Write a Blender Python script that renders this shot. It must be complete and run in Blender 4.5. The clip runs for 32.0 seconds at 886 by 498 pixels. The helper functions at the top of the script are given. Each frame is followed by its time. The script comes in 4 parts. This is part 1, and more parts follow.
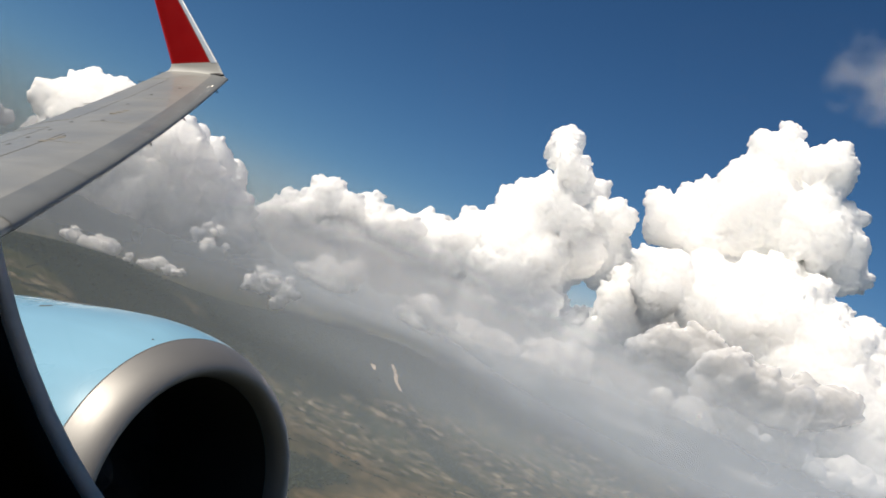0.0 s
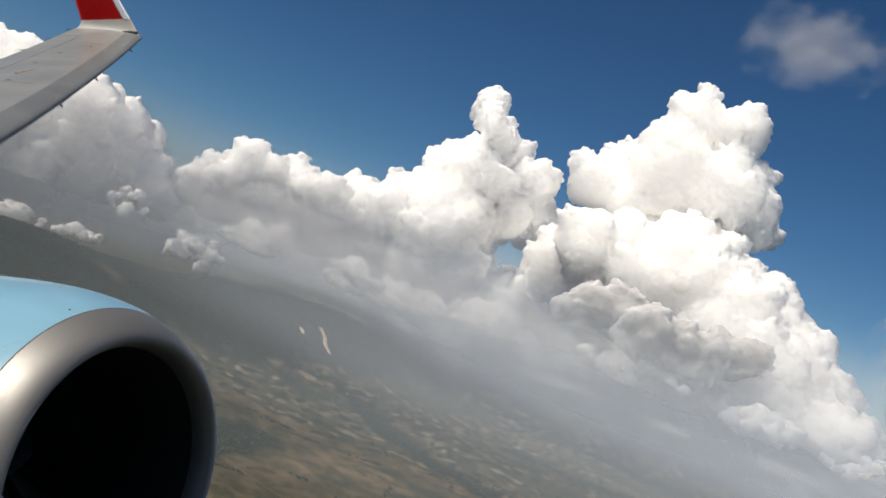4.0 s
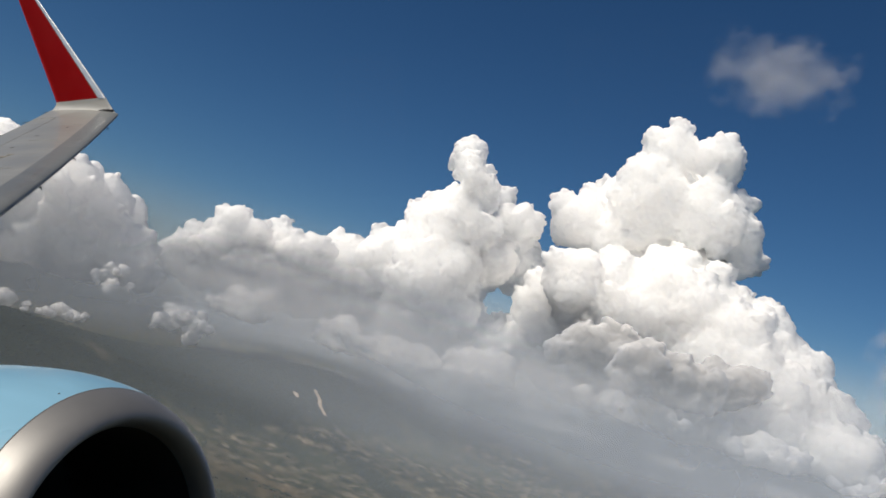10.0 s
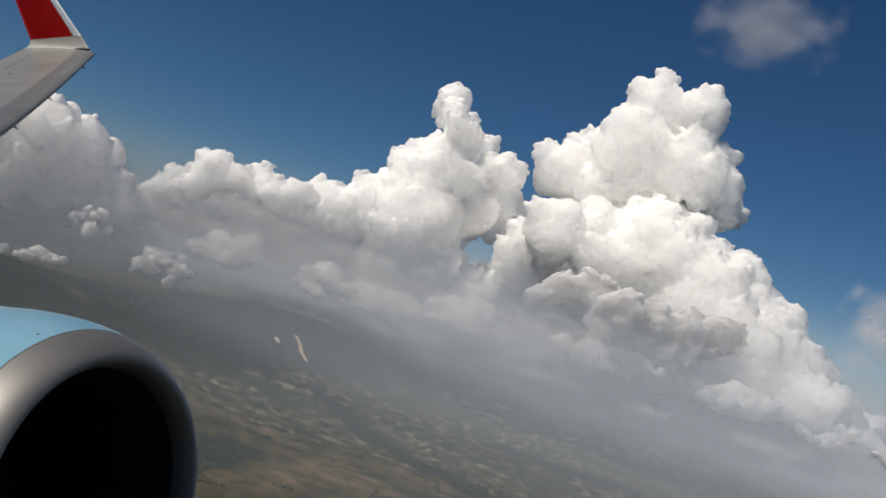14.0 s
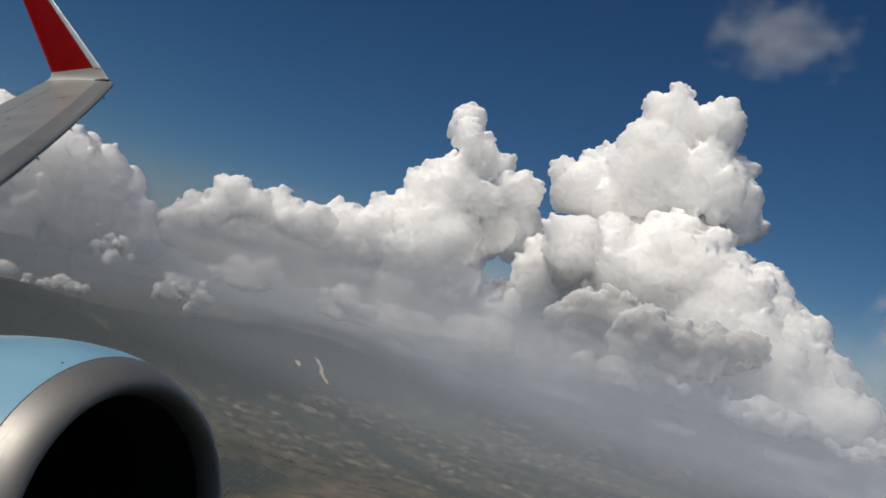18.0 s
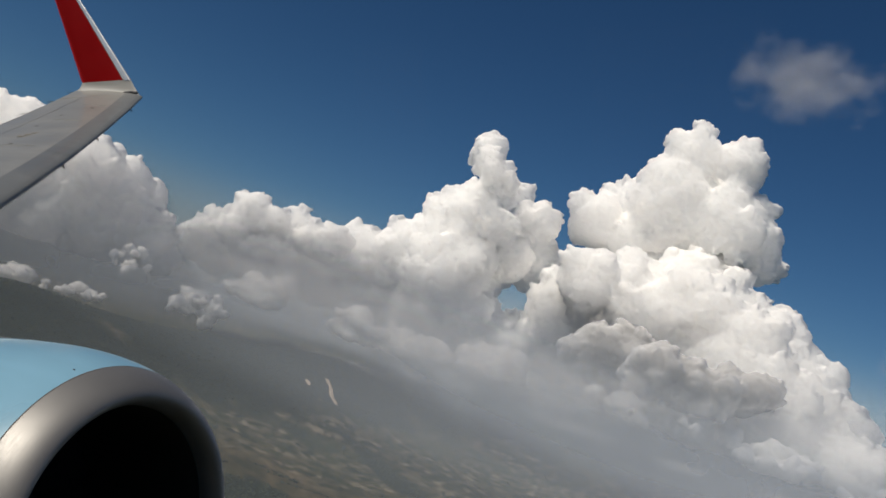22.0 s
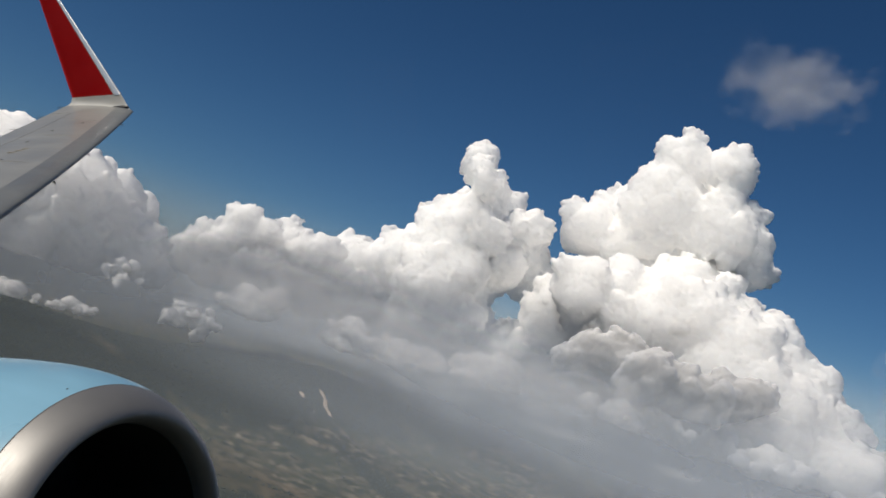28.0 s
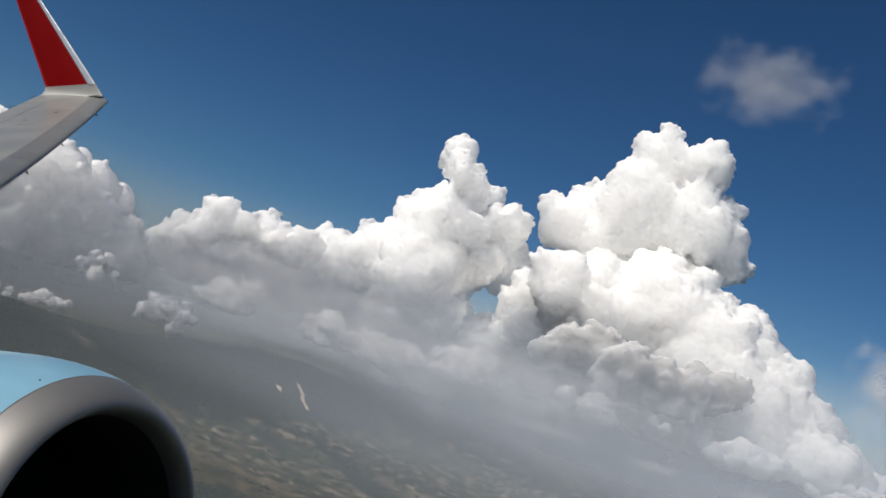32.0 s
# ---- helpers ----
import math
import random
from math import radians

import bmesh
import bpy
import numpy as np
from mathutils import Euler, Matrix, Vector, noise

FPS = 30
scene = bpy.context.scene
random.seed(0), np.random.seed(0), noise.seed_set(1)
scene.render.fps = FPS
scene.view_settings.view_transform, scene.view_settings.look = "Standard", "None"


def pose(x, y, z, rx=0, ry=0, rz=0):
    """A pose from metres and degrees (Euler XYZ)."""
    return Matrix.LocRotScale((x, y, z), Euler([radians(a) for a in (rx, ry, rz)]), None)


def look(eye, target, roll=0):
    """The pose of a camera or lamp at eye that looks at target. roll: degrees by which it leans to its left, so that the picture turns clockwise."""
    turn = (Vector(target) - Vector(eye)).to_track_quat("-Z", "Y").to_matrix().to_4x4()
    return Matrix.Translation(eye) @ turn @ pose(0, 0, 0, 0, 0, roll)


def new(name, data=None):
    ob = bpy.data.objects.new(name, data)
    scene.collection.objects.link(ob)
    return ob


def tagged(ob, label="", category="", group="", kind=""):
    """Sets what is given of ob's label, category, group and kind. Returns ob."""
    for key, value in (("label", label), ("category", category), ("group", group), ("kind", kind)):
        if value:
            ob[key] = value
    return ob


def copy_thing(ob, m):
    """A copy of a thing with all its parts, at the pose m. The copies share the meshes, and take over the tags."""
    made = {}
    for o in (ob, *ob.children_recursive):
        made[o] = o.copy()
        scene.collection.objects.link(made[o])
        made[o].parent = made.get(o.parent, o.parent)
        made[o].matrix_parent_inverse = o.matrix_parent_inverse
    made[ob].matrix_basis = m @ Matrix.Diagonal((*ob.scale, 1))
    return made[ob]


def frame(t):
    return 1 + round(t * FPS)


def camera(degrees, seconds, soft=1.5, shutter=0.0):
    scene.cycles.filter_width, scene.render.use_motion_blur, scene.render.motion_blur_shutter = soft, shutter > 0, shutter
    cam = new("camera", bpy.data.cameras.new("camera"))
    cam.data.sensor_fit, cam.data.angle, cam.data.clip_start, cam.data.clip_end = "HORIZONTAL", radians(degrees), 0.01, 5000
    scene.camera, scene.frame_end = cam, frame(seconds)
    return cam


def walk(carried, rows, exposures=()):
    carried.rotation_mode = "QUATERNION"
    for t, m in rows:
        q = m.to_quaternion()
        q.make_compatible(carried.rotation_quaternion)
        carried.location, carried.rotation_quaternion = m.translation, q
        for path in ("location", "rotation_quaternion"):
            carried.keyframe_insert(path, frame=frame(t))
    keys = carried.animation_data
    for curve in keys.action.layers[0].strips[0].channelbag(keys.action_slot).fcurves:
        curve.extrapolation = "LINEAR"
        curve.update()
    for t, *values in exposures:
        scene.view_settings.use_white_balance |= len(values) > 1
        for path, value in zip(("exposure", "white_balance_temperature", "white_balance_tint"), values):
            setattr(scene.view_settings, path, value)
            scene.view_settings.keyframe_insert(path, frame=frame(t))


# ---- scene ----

# ================= camera =================
# The aircraft banks 25 degrees in its climbing turn; BANK takes its own axes
# (x forward, y out along the port wing, z up) into the level world, where the eye is 300 m up.
BANK = Matrix.Translation((0, 0, 300)) @ Matrix.Rotation(radians(26.56), 4, Vector((0.8129, -0.5241, 0.2539)).normalized())

PATH = [
    (0.0, 0.005, 0.008, 0.007, 22.45, -10.08, 0.60),
    (0.5, 0.004, -0.000, -0.006, 21.45, -11.90, 0.10),
    (1.0, 0.001, 0.002, 0.005, 20.46, -10.87, 0.80),
    (1.5, 0.002, 0.004, 0.007, 18.87, -11.49, 0.48),
    (2.0, 0.000, 0.003, 0.007, 18.23, -12.51, 0.51),
    (2.5, 0.002, 0.004, 0.008, 17.68, -12.25, 0.14),
    (4.5, -0.001, -0.000, 0.000, 17.10, -13.05, 0.17),
    (5.0, 0.001, 0.000, -0.002, 16.27, -13.69, -0.57),
    (5.5, 0.000, 0.000, -0.000, 14.42, -16.46, -0.54),
    (6.0, 0.002, -0.001, 0.001, 12.83, -19.11, -0.52),
    (6.5, -0.000, -0.000, -0.000, 12.79, -18.85, 0.77),
    (7.0, 0.000, 0.000, -0.000, 11.72, -18.29, 2.05),
    (7.5, 0.000, 0.000, 0.000, 12.37, -15.16, 3.34),
    (8.0, -0.002, -0.001, 0.001, 13.65, -14.25, 4.62),
    (8.5, -0.003, -0.001, 0.002, 13.30, -13.88, 5.06),
    (9.0, -0.005, -0.001, 0.008, 15.13, -10.23, 4.79),
    (9.5, 0.001, 0.002, 0.003, 15.66, -8.89, 4.21),
    (10.0, -0.004, 0.002, 0.011, 15.45, -9.27, 4.48),
    (10.5, -0.002, 0.000, 0.002, 16.49, -9.60, 4.76),
    (11.0, -0.004, 0.012, 0.010, 17.45, -14.17, 5.43),
    (11.5, 0.000, 0.000, -0.000, 14.25, -16.58, 3.90),
    (12.0, 0.003, -0.006, 0.001, 14.79, -17.43, 2.36),
    (12.5, 0.000, 0.000, -0.000, 13.60, -17.44, 3.29),
    (13.0, 0.001, -0.001, -0.000, 13.37, -16.14, 4.22),
    (13.5, 0.000, 0.000, -0.000, 13.79, -14.49, 3.88),
    (15.5, 0.001, 0.002, 0.002, 15.80, -10.72, 3.78),
    (16.0, -0.003, 0.002, 0.008, 14.55, -12.65, 5.62),
    (16.5, 0.001, 0.000, -0.001, 15.50, -12.73, 5.23),
    (17.0, -0.001, 0.001, 0.004, 15.58, -11.71, 5.29),
    (17.5, 0.000, 0.001, 0.001, 15.52, -11.59, 4.46),
    (18.0, -0.002, -0.000, 0.003, 15.34, -11.56, 4.99),
    (18.5, -0.002, 0.001, 0.006, 16.16, -10.66, 5.25),
    (19.0, -0.001, -0.005, -0.006, 16.27, -11.16, 3.82),
    (19.5, -0.001, -0.000, 0.002, 15.78, -10.13, 4.14),
    (20.0, -0.000, 0.000, 0.002, 15.72, -10.64, 3.68),
    (20.5, 0.000, -0.000, -0.001, 17.10, -8.03, 2.61),
    (21.0, -0.002, 0.002, 0.007, 16.17, -6.83, 2.18),
    (21.5, 0.000, -0.001, -0.002, 15.85, -10.85, 2.38),
    (22.0, 0.000, 0.000, 0.000, 16.99, -9.59, 2.46),
    (22.5, -0.001, 0.001, 0.005, 17.05, -8.24, 2.71),
    (23.0, -0.008, -0.005, 0.019, 16.10, -9.21, 2.97),
    (23.5, 0.002, -0.001, -0.005, 15.70, -9.93, 2.36),
    (24.0, -0.001, -0.000, 0.001, 15.75, -13.38, 3.23),
    (24.5, 0.003, 0.004, -0.002, 17.17, -14.21, 3.61),
    (25.0, -0.000, -0.000, 0.000, 17.27, -10.89, 3.69),
    (25.5, 0.000, -0.000, -0.001, 16.93, -8.97, 3.49),
    (27.5, -0.001, 0.001, 0.005, 16.48, -10.26, 3.59),
    (28.0, -0.007, 0.003, 0.023, 16.35, -8.94, 3.11),
    (28.5, -0.001, 0.002, 0.005, 16.06, -9.44, 2.76),
    (29.0, -0.003, 0.002, 0.009, 15.44, -9.95, 3.00),
    (29.5, -0.003, 0.002, 0.007, 15.13, -11.16, 3.46),
    (30.0, -0.001, 0.003, 0.008, 15.12, -9.68, 2.72),
    (30.5, -0.003, 0.002, 0.008, 15.12, -10.21, 3.01),
    (31.0, -0.002, 0.003, 0.008, 14.58, -10.24, 2.43),
    (31.5, -0.002, 0.003, 0.008, 14.59, -9.87, 2.44),
    (32.0, -0.003, 0.002, 0.008, 14.86, -9.45, 2.61),
]
cam = camera(58.0, 32.0, soft=1.7)
# how far the eye moves back and down in a few moments, so that the rim of the window shows
LEAN = {0.0: (-0.02, -0.02), 0.5: (-0.010, -0.011), 1.0: (-0.012, -0.012), 11.0: (-0.012, -0.018), 24.5: (-0.012, -0.008)}
walk(cam, [(t, BANK @ pose(x + LEAN.get(t, (0, 0))[0], y, z + LEAN.get(t, (0, 0))[1], 90 + pitch, roll, yaw)) for t, x, y, z, yaw, pitch, roll in PATH],
     exposures=[(0, 0.72, 7050, 10), (2.5, 0.62, 7000, 10), (6, 0.4, 6900, 10), (10, 0.35, 6800, 10), (13, 0.17, 6850, 10), (16, 0.09, 6800, 10), (19, -0.03, 6750, 10), (24, 0.14, 6950, 10), (28, 0.2, 6750, 10), (32, 0.3, 6600, 10)])

# ================= world and sun =================
scene.cycles.transparent_max_bounces = 48
scene.cycles.max_bounces, scene.cycles.diffuse_bounces = 14, 10
SUN_BEARING, SUN_HEIGHT = 160.0, 48.0
world = bpy.data.worlds.new("sky")
scene.world = world
world.use_nodes = True
wn = world.node_tree.nodes
sky = wn.new("ShaderNodeTexSky")
sky.sky_type = "NISHITA"
sky.sun_disc = False
sky.sun_elevation = radians(SUN_HEIGHT)
sky.sun_rotation = radians(360 - SUN_BEARING)
sky.altitude = 1200
sky.air_density = 0.85
sky.dust_density = 0.9
sky.ozone_density = 2.2
wn["Background"].inputs["Strength"].default_value = 0.043
deepen = wn.new("ShaderNodeHueSaturation")
deepen.inputs["Saturation"].default_value = 1.22
clear_air = wn.new("ShaderNodeMix")
clear_air.data_type, clear_air.blend_type = "RGBA", "MULTIPLY"
clear_air.inputs[0].default_value = 1.0
clear_air.inputs[7].default_value = (0.74, 0.95, 1.07, 1)
world.node_tree.links.new(sky.outputs[0], deepen.inputs["Color"])
world.node_tree.links.new(deepen.outputs[0], clear_air.inputs[6])
world.node_tree.links.new(clear_air.outputs[2], wn["Background"].inputs["Color"])

lamp = bpy.data.lights.new("sun", "SUN")
lamp.energy, lamp.angle, lamp.color = 3.5, radians(0.5), (1.0, 0.93, 0.83)
sun = new("sun", lamp)
up_to_sun = Vector((-math.sin(radians(SUN_BEARING)) * math.cos(radians(SUN_HEIGHT)),
                    math.cos(radians(SUN_BEARING)) * math.cos(radians(SUN_HEIGHT)), math.sin(radians(SUN_HEIGHT))))
sun.matrix_world = look(up_to_sun * 50 + Vector((0, 0, 300)), (0, 0, 300))


# ================= materials =================
class Mat:
    """A node material with brief helpers for its nodes."""

    def __init__(self, name):
        self.m = bpy.data.materials.new(name)
        self.m.use_nodes = True
        self.n, self.l = self.m.node_tree.nodes, self.m.node_tree.links
        self.b = self.n["Principled BSDF"]
        self.out = self.n["Material Output"]
        self.co = self.n.new("ShaderNodeTexCoord").outputs["Object"]

    def put(self, socket, value):
        if isinstance(value, bpy.types.NodeSocket):
            self.l.new(value, socket)
        else:
            socket.default_value = value

    def noise(self, scale, detail=4.0, rough=0.55, co=None, stretch=None):
        if stretch:
            mp = self.n.new("ShaderNodeMapping")
            mp.inputs["Scale"].default_value = stretch
            self.l.new(co or self.co, mp.inputs[0])
            co = mp.outputs[0]
        t = self.n.new("ShaderNodeTexNoise")
        t.inputs["Scale"].default_value, t.inputs["Detail"].default_value, t.inputs["Roughness"].default_value = scale, detail, rough
        self.l.new(co or self.co, t.inputs["Vector"])
        return t.outputs["Fac"]

    def ramp(self, fac, *stops):
        r = self.n.new("ShaderNodeValToRGB")
        while len(r.color_ramp.elements) < len(stops):
            r.color_ramp.elements.new(0.5)
        for el, (p, c) in zip(r.color_ramp.elements, stops):
            el.position, el.color = p, (*c, 1) if len(c) == 3 else c
        self.l.new(fac, r.inputs[0])
        return r.outputs[0]

    def mix(self, fac, a, b, mode="MIX"):
        x = self.n.new("ShaderNodeMix")
        x.data_type, x.blend_type = "RGBA", mode
        self.put(x.inputs[0], fac)
        for i, v in ((6, a), (7, b)):
            self.put(x.inputs[i], (*v, 1) if isinstance(v, tuple) and len(v) == 3 else v)
        return x.outputs[2]

    def maths(self, op, a, b=0.0, c=None):
        x = self.n.new("ShaderNodeMath")
        x.operation = op
        self.put(x.inputs[0], a)
        self.put(x.inputs[1], b)
        if c is not None:
            self.put(x.inputs[2], c)
        return x.outputs[0]

    def bump(self, height, strength, distance, target=None):
        x = self.n.new("ShaderNodeBump")
        x.inputs["Strength"].default_value, x.inputs["Distance"].default_value = strength, distance
        self.l.new(height, x.inputs["Height"])
        self.l.new(x.outputs[0], target or self.b.inputs["Normal"])
        return x.outputs[0]

    def surface(self, color, rough=0.5, metal=0.0, **more):
        self.put(self.b.inputs["Base Color"], (*color, 1) if isinstance(color, tuple) else color)
        self.put(self.b.inputs["Roughness"], rough)
        self.b.inputs["Metallic"].default_value = metal
        for k, v in more.items():
            self.b.inputs[k.replace("_", " ")].default_value = v
        return self


def painted(name, color, rough=0.35, dirt=0.12, scale=1.2, coat=0.0):
    """Aircraft paint: faint blotches, streaks along the airflow and a fine orange peel."""
    m = Mat(name)
    blotch = m.noise(scale, 5)
    streak = m.noise(3.0, 4, co=m.co, stretch=(0.25, 3.0, 3.0))
    both = m.maths("MULTIPLY", blotch, streak)
    dark = tuple(c * (1 - 2.2 * dirt) for c in color)
    m.surface(m.ramp(both, (0.12, dark), (0.42, color)), m.ramp(blotch, (0.3, (rough * 0.8,) * 3), (0.7, (rough * 1.25,) * 3)))
    m.b.inputs["Coat Weight"].default_value = coat
    m.b.inputs["Coat Roughness"].default_value = 0.12
    m.bump(m.noise(60, 2), 0.04, 0.002)
    return m.m


def plain(name, color, rough=0.6, metal=0.0, grain=40.0, spread=0.25):
    m = Mat(name)
    n = m.noise(grain, 4)
    m.surface(m.ramp(n, (0.3, tuple(c * (1 - spread) for c in color)), (0.7, tuple(min(1, c * (1 + spread)) for c in color))), rough, metal)
    m.bump(n, 0.1, 0.003)
    return m.m


M_WING = painted("grey_wing_paint", (0.24, 0.243, 0.232), 0.45, 0.08, 0.9, 0.3)
M_SLAT = painted("slat_grey", (0.135, 0.145, 0.15), 0.48, 0.05, 1.4, 0.1)
M_WHITE = painted("white_paint", (0.5, 0.5, 0.48), 0.4, 0.08, 1.0, 0.1)
M_RED = painted("red_paint", (0.21, 0.002, 0.003), 0.5, 0.06, 1.5, 0.0)
bpy.data.materials["red_paint"].node_tree.nodes["Principled BSDF"].inputs["Specular IOR Level"].default_value = 0.1
M_BLUE = painted("light_blue_paint", (0.205, 0.405, 0.55), 0.3, 0.05, 0.8, 0.35)
M_WORN = plain("bare_worn_primer", (0.17, 0.16, 0.14), 0.8)
M_JOINT = plain("wing_joint_sealant", (0.15, 0.15, 0.145), 0.6)
M_DARK = plain("dark_fittings", (0.02, 0.02, 0.022), 0.5)
M_LINE = plain("panel_gap_sealant", (0.09, 0.085, 0.08), 0.7)
# near black: the shade inside the inlet is put into this colour
M_DUCT = plain("shaded_inlet_liner", (0.012, 0.012, 0.013), 0.8, 0.0, 90)
M_BLADE = plain("dark_titanium_blade", (0.05, 0.05, 0.055), 0.45, 0.7)
M_NOZZLE = plain("heat_stained_steel", (0.22, 0.18, 0.15), 0.4, 0.9, 8)
M_SEAL = plain("black_rubber", (0.016, 0.0145, 0.013), 0.95)
bpy.data.materials["black_rubber"].node_tree.nodes["Principled BSDF"].inputs["Specular IOR Level"].default_value = 0.15
M_TRIM = plain("cream_cabin_plastic", (0.5, 0.42, 0.3), 0.6, 0.0, 200, 0.08)
M_BEZEL = plain("grey_window_bezel", (0.9, 0.76, 0.62), 0.45, 0.0, 120, 0.1)

lip = Mat("brushed_bare_metal")
brush = lip.noise(24, 5, stretch=(6.0, 0.6, 0.6))
lip.surface(lip.ramp(lip.noise(2.2, 5), (0.3, (0.205, 0.205, 0.205)), (0.7, (0.245, 0.243, 0.24))),
            lip.ramp(brush, (0.3, (0.46,) * 3), (0.7, (0.52,) * 3)), 0.6)
lip.bump(brush, 0.015, 0.002)
M_LIP = lip.m

edge = Mat("polished_leading_edge")
edge.surface(edge.ramp(edge.noise(5, 4), (0.3, (0.62, 0.62, 0.61)), (0.7, (0.78, 0.78, 0.77))), 0.24, 0.6)
M_EDGE = edge.m

pane = Mat("window_acrylic")
clear = pane.n.new("ShaderNodeBsdfTransparent")
clear.inputs[0].default_value = (0.985, 0.985, 0.98, 1)
gloss = pane.n.new("ShaderNodeBsdfGlossy")
gloss.inputs["Roughness"].default_value = 0.03
blend = pane.n.new("ShaderNodeMixShader")
blend.inputs[0].default_value = 0.015
pane.l.new(clear.outputs[0], blend.inputs[1])
pane.l.new(gloss.outputs[0], blend.inputs[2])
pane.l.new(blend.outputs[0], pane.out.inputs[0])
M_PANE = pane.m


def soft_normal(m, keep):
    """The way the billows face at large, with a share of their fine relief: droplets blur the light inside."""
    wide = m.n.new("ShaderNodeAttribute")
    wide.attribute_name = "soft"
    fine = m.n.new("ShaderNodeNewGeometry")
    x = m.n.new("ShaderNodeMix")
    x.data_type = "VECTOR"
    x.inputs[0].default_value = keep
    m.l.new(wide.outputs["Vector"], x.inputs[4])
    m.l.new(fine.outputs["Normal"], x.inputs[5])
    one = m.n.new("ShaderNodeVectorMath")
    one.operation = "NORMALIZE"
    m.l.new(x.outputs[1], one.inputs[0])
    return one.outputs[0]


def cloud_material(name, color, depth, keep=0.5):
    """Water droplets: light wanders a long way inside before it comes out."""
    m = Mat(name)
    m.surface(m.ramp(m.noise(0.006, 4), (0.3, tuple(c * 0.97 for c in color)), (0.7, color)), 1.0)
    m.b.inputs["Specular IOR Level"].default_value = 0.0
    m.b.inputs["Subsurface Weight"].default_value = 1.0
    m.b.inputs["Subsurface Radius"].default_value = (1.0, 0.97, 0.94)
    m.b.inputs["Subsurface Scale"].default_value = depth
    m.l.new(soft_normal(m, keep), m.b.inputs["Normal"])
    return m.m


M_CLOUD = cloud_material("bright_cloud", (0.995, 0.99, 0.983), 600.0)
# darker copy of the bright cloud: its shade is put into the colour
M_CLOUD_SHADED = cloud_material("shaded_cloud", (0.33, 0.326, 0.323), 300.0)


vap = Mat("thin_vapour")
thick = vap.n.new("ShaderNodeAttribute")
thick.attribute_name = "thickness"
vd, vt, vc = vap.n.new("ShaderNodeBsdfDiffuse"), vap.n.new("ShaderNodeBsdfTranslucent"), vap.n.new("ShaderNodeBsdfTransparent")
for node in (vd, vt):
    node.inputs[0].default_value = (0.8, 0.79, 0.79, 1)
v1, v2 = vap.n.new("ShaderNodeMixShader"), vap.n.new("ShaderNodeMixShader")
v1.inputs[0].default_value = 0.5
vap.l.new(vd.outputs[0], v1.inputs[1])
vap.l.new(vt.outputs[0], v1.inputs[2])
vap.l.new(vap.maths("MULTIPLY", thick.outputs["Fac"], vap.ramp(vap.noise(0.012, 3, 0.5), (0.3, (0.6,) * 3), (0.65, (1.0,) * 3))), v2.inputs[0])
vap.l.new(vc.outputs[0], v2.inputs[1])
vap.l.new(v1.outputs[0], v2.inputs[2])
vap.l.new(v2.outputs[0], vap.out.inputs[0])
M_VAPOUR = vap.m


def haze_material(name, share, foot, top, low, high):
    """Haze put into the colour of a see-through sheet, thinning out upwards."""
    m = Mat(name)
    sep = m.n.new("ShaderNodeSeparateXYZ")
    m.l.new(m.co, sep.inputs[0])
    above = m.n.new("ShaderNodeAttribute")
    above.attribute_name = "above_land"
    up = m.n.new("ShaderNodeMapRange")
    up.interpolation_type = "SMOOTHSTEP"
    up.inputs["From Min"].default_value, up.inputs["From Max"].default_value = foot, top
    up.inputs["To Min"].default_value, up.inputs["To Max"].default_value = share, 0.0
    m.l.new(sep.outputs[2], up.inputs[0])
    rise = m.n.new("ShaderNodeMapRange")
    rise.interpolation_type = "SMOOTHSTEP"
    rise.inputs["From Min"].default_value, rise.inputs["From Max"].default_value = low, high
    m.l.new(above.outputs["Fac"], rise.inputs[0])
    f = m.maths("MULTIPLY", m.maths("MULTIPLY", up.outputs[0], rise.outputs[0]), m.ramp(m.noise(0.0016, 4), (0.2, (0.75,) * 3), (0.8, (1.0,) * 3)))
    # haze scatters to all sides alike: shaded as if the sheet faced the sun
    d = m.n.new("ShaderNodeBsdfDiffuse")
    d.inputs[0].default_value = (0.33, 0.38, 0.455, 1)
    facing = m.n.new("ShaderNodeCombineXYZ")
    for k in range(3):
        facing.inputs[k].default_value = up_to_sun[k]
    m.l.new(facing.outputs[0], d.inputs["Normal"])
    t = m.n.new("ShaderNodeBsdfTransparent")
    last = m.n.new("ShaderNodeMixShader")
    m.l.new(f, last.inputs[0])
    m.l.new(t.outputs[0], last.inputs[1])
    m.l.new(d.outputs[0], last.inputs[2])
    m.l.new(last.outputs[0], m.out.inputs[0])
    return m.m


# ---- land ----
land = Mat("farmland")
wob = land.n.new("ShaderNodeTexNoise")
wob.inputs["Scale"].default_value, wob.inputs["Detail"].default_value = 0.006, 5
land.l.new(land.co, wob.inputs["Vector"])
swirl = land.n.new("ShaderNodeVectorMath")
swirl.operation = "MULTIPLY_ADD"
swirl.inputs[1].default_value = (40, 40, 0)
land.l.new(wob.outputs["Color"], swirl.inputs[0])
land.l.new(land.co, swirl.inputs[2])


def plots(angle, sx, sy, *stops):
    """Strip fields of one lie and size, each with its own crop."""
    mp = land.n.new("ShaderNodeMapping")
    mp.inputs["Rotation"].default_value = (0, 0, radians(angle))
    mp.inputs["Scale"].default_value = (sx, sy, 0)
    land.l.new(swirl.outputs[0], mp.inputs[0])
    v = land.n.new("ShaderNodeTexVoronoi")
    v.inputs["Scale"].default_value = 1.0
    v.distance = "CHEBYCHEV"
    land.l.new(mp.outputs[0], v.inputs["Vector"])
    sep = land.n.new("ShaderNodeSeparateColor")
    land.l.new(v.outputs["Color"], sep.inputs[0])
    return land.ramp(sep.outputs[0], *stops)


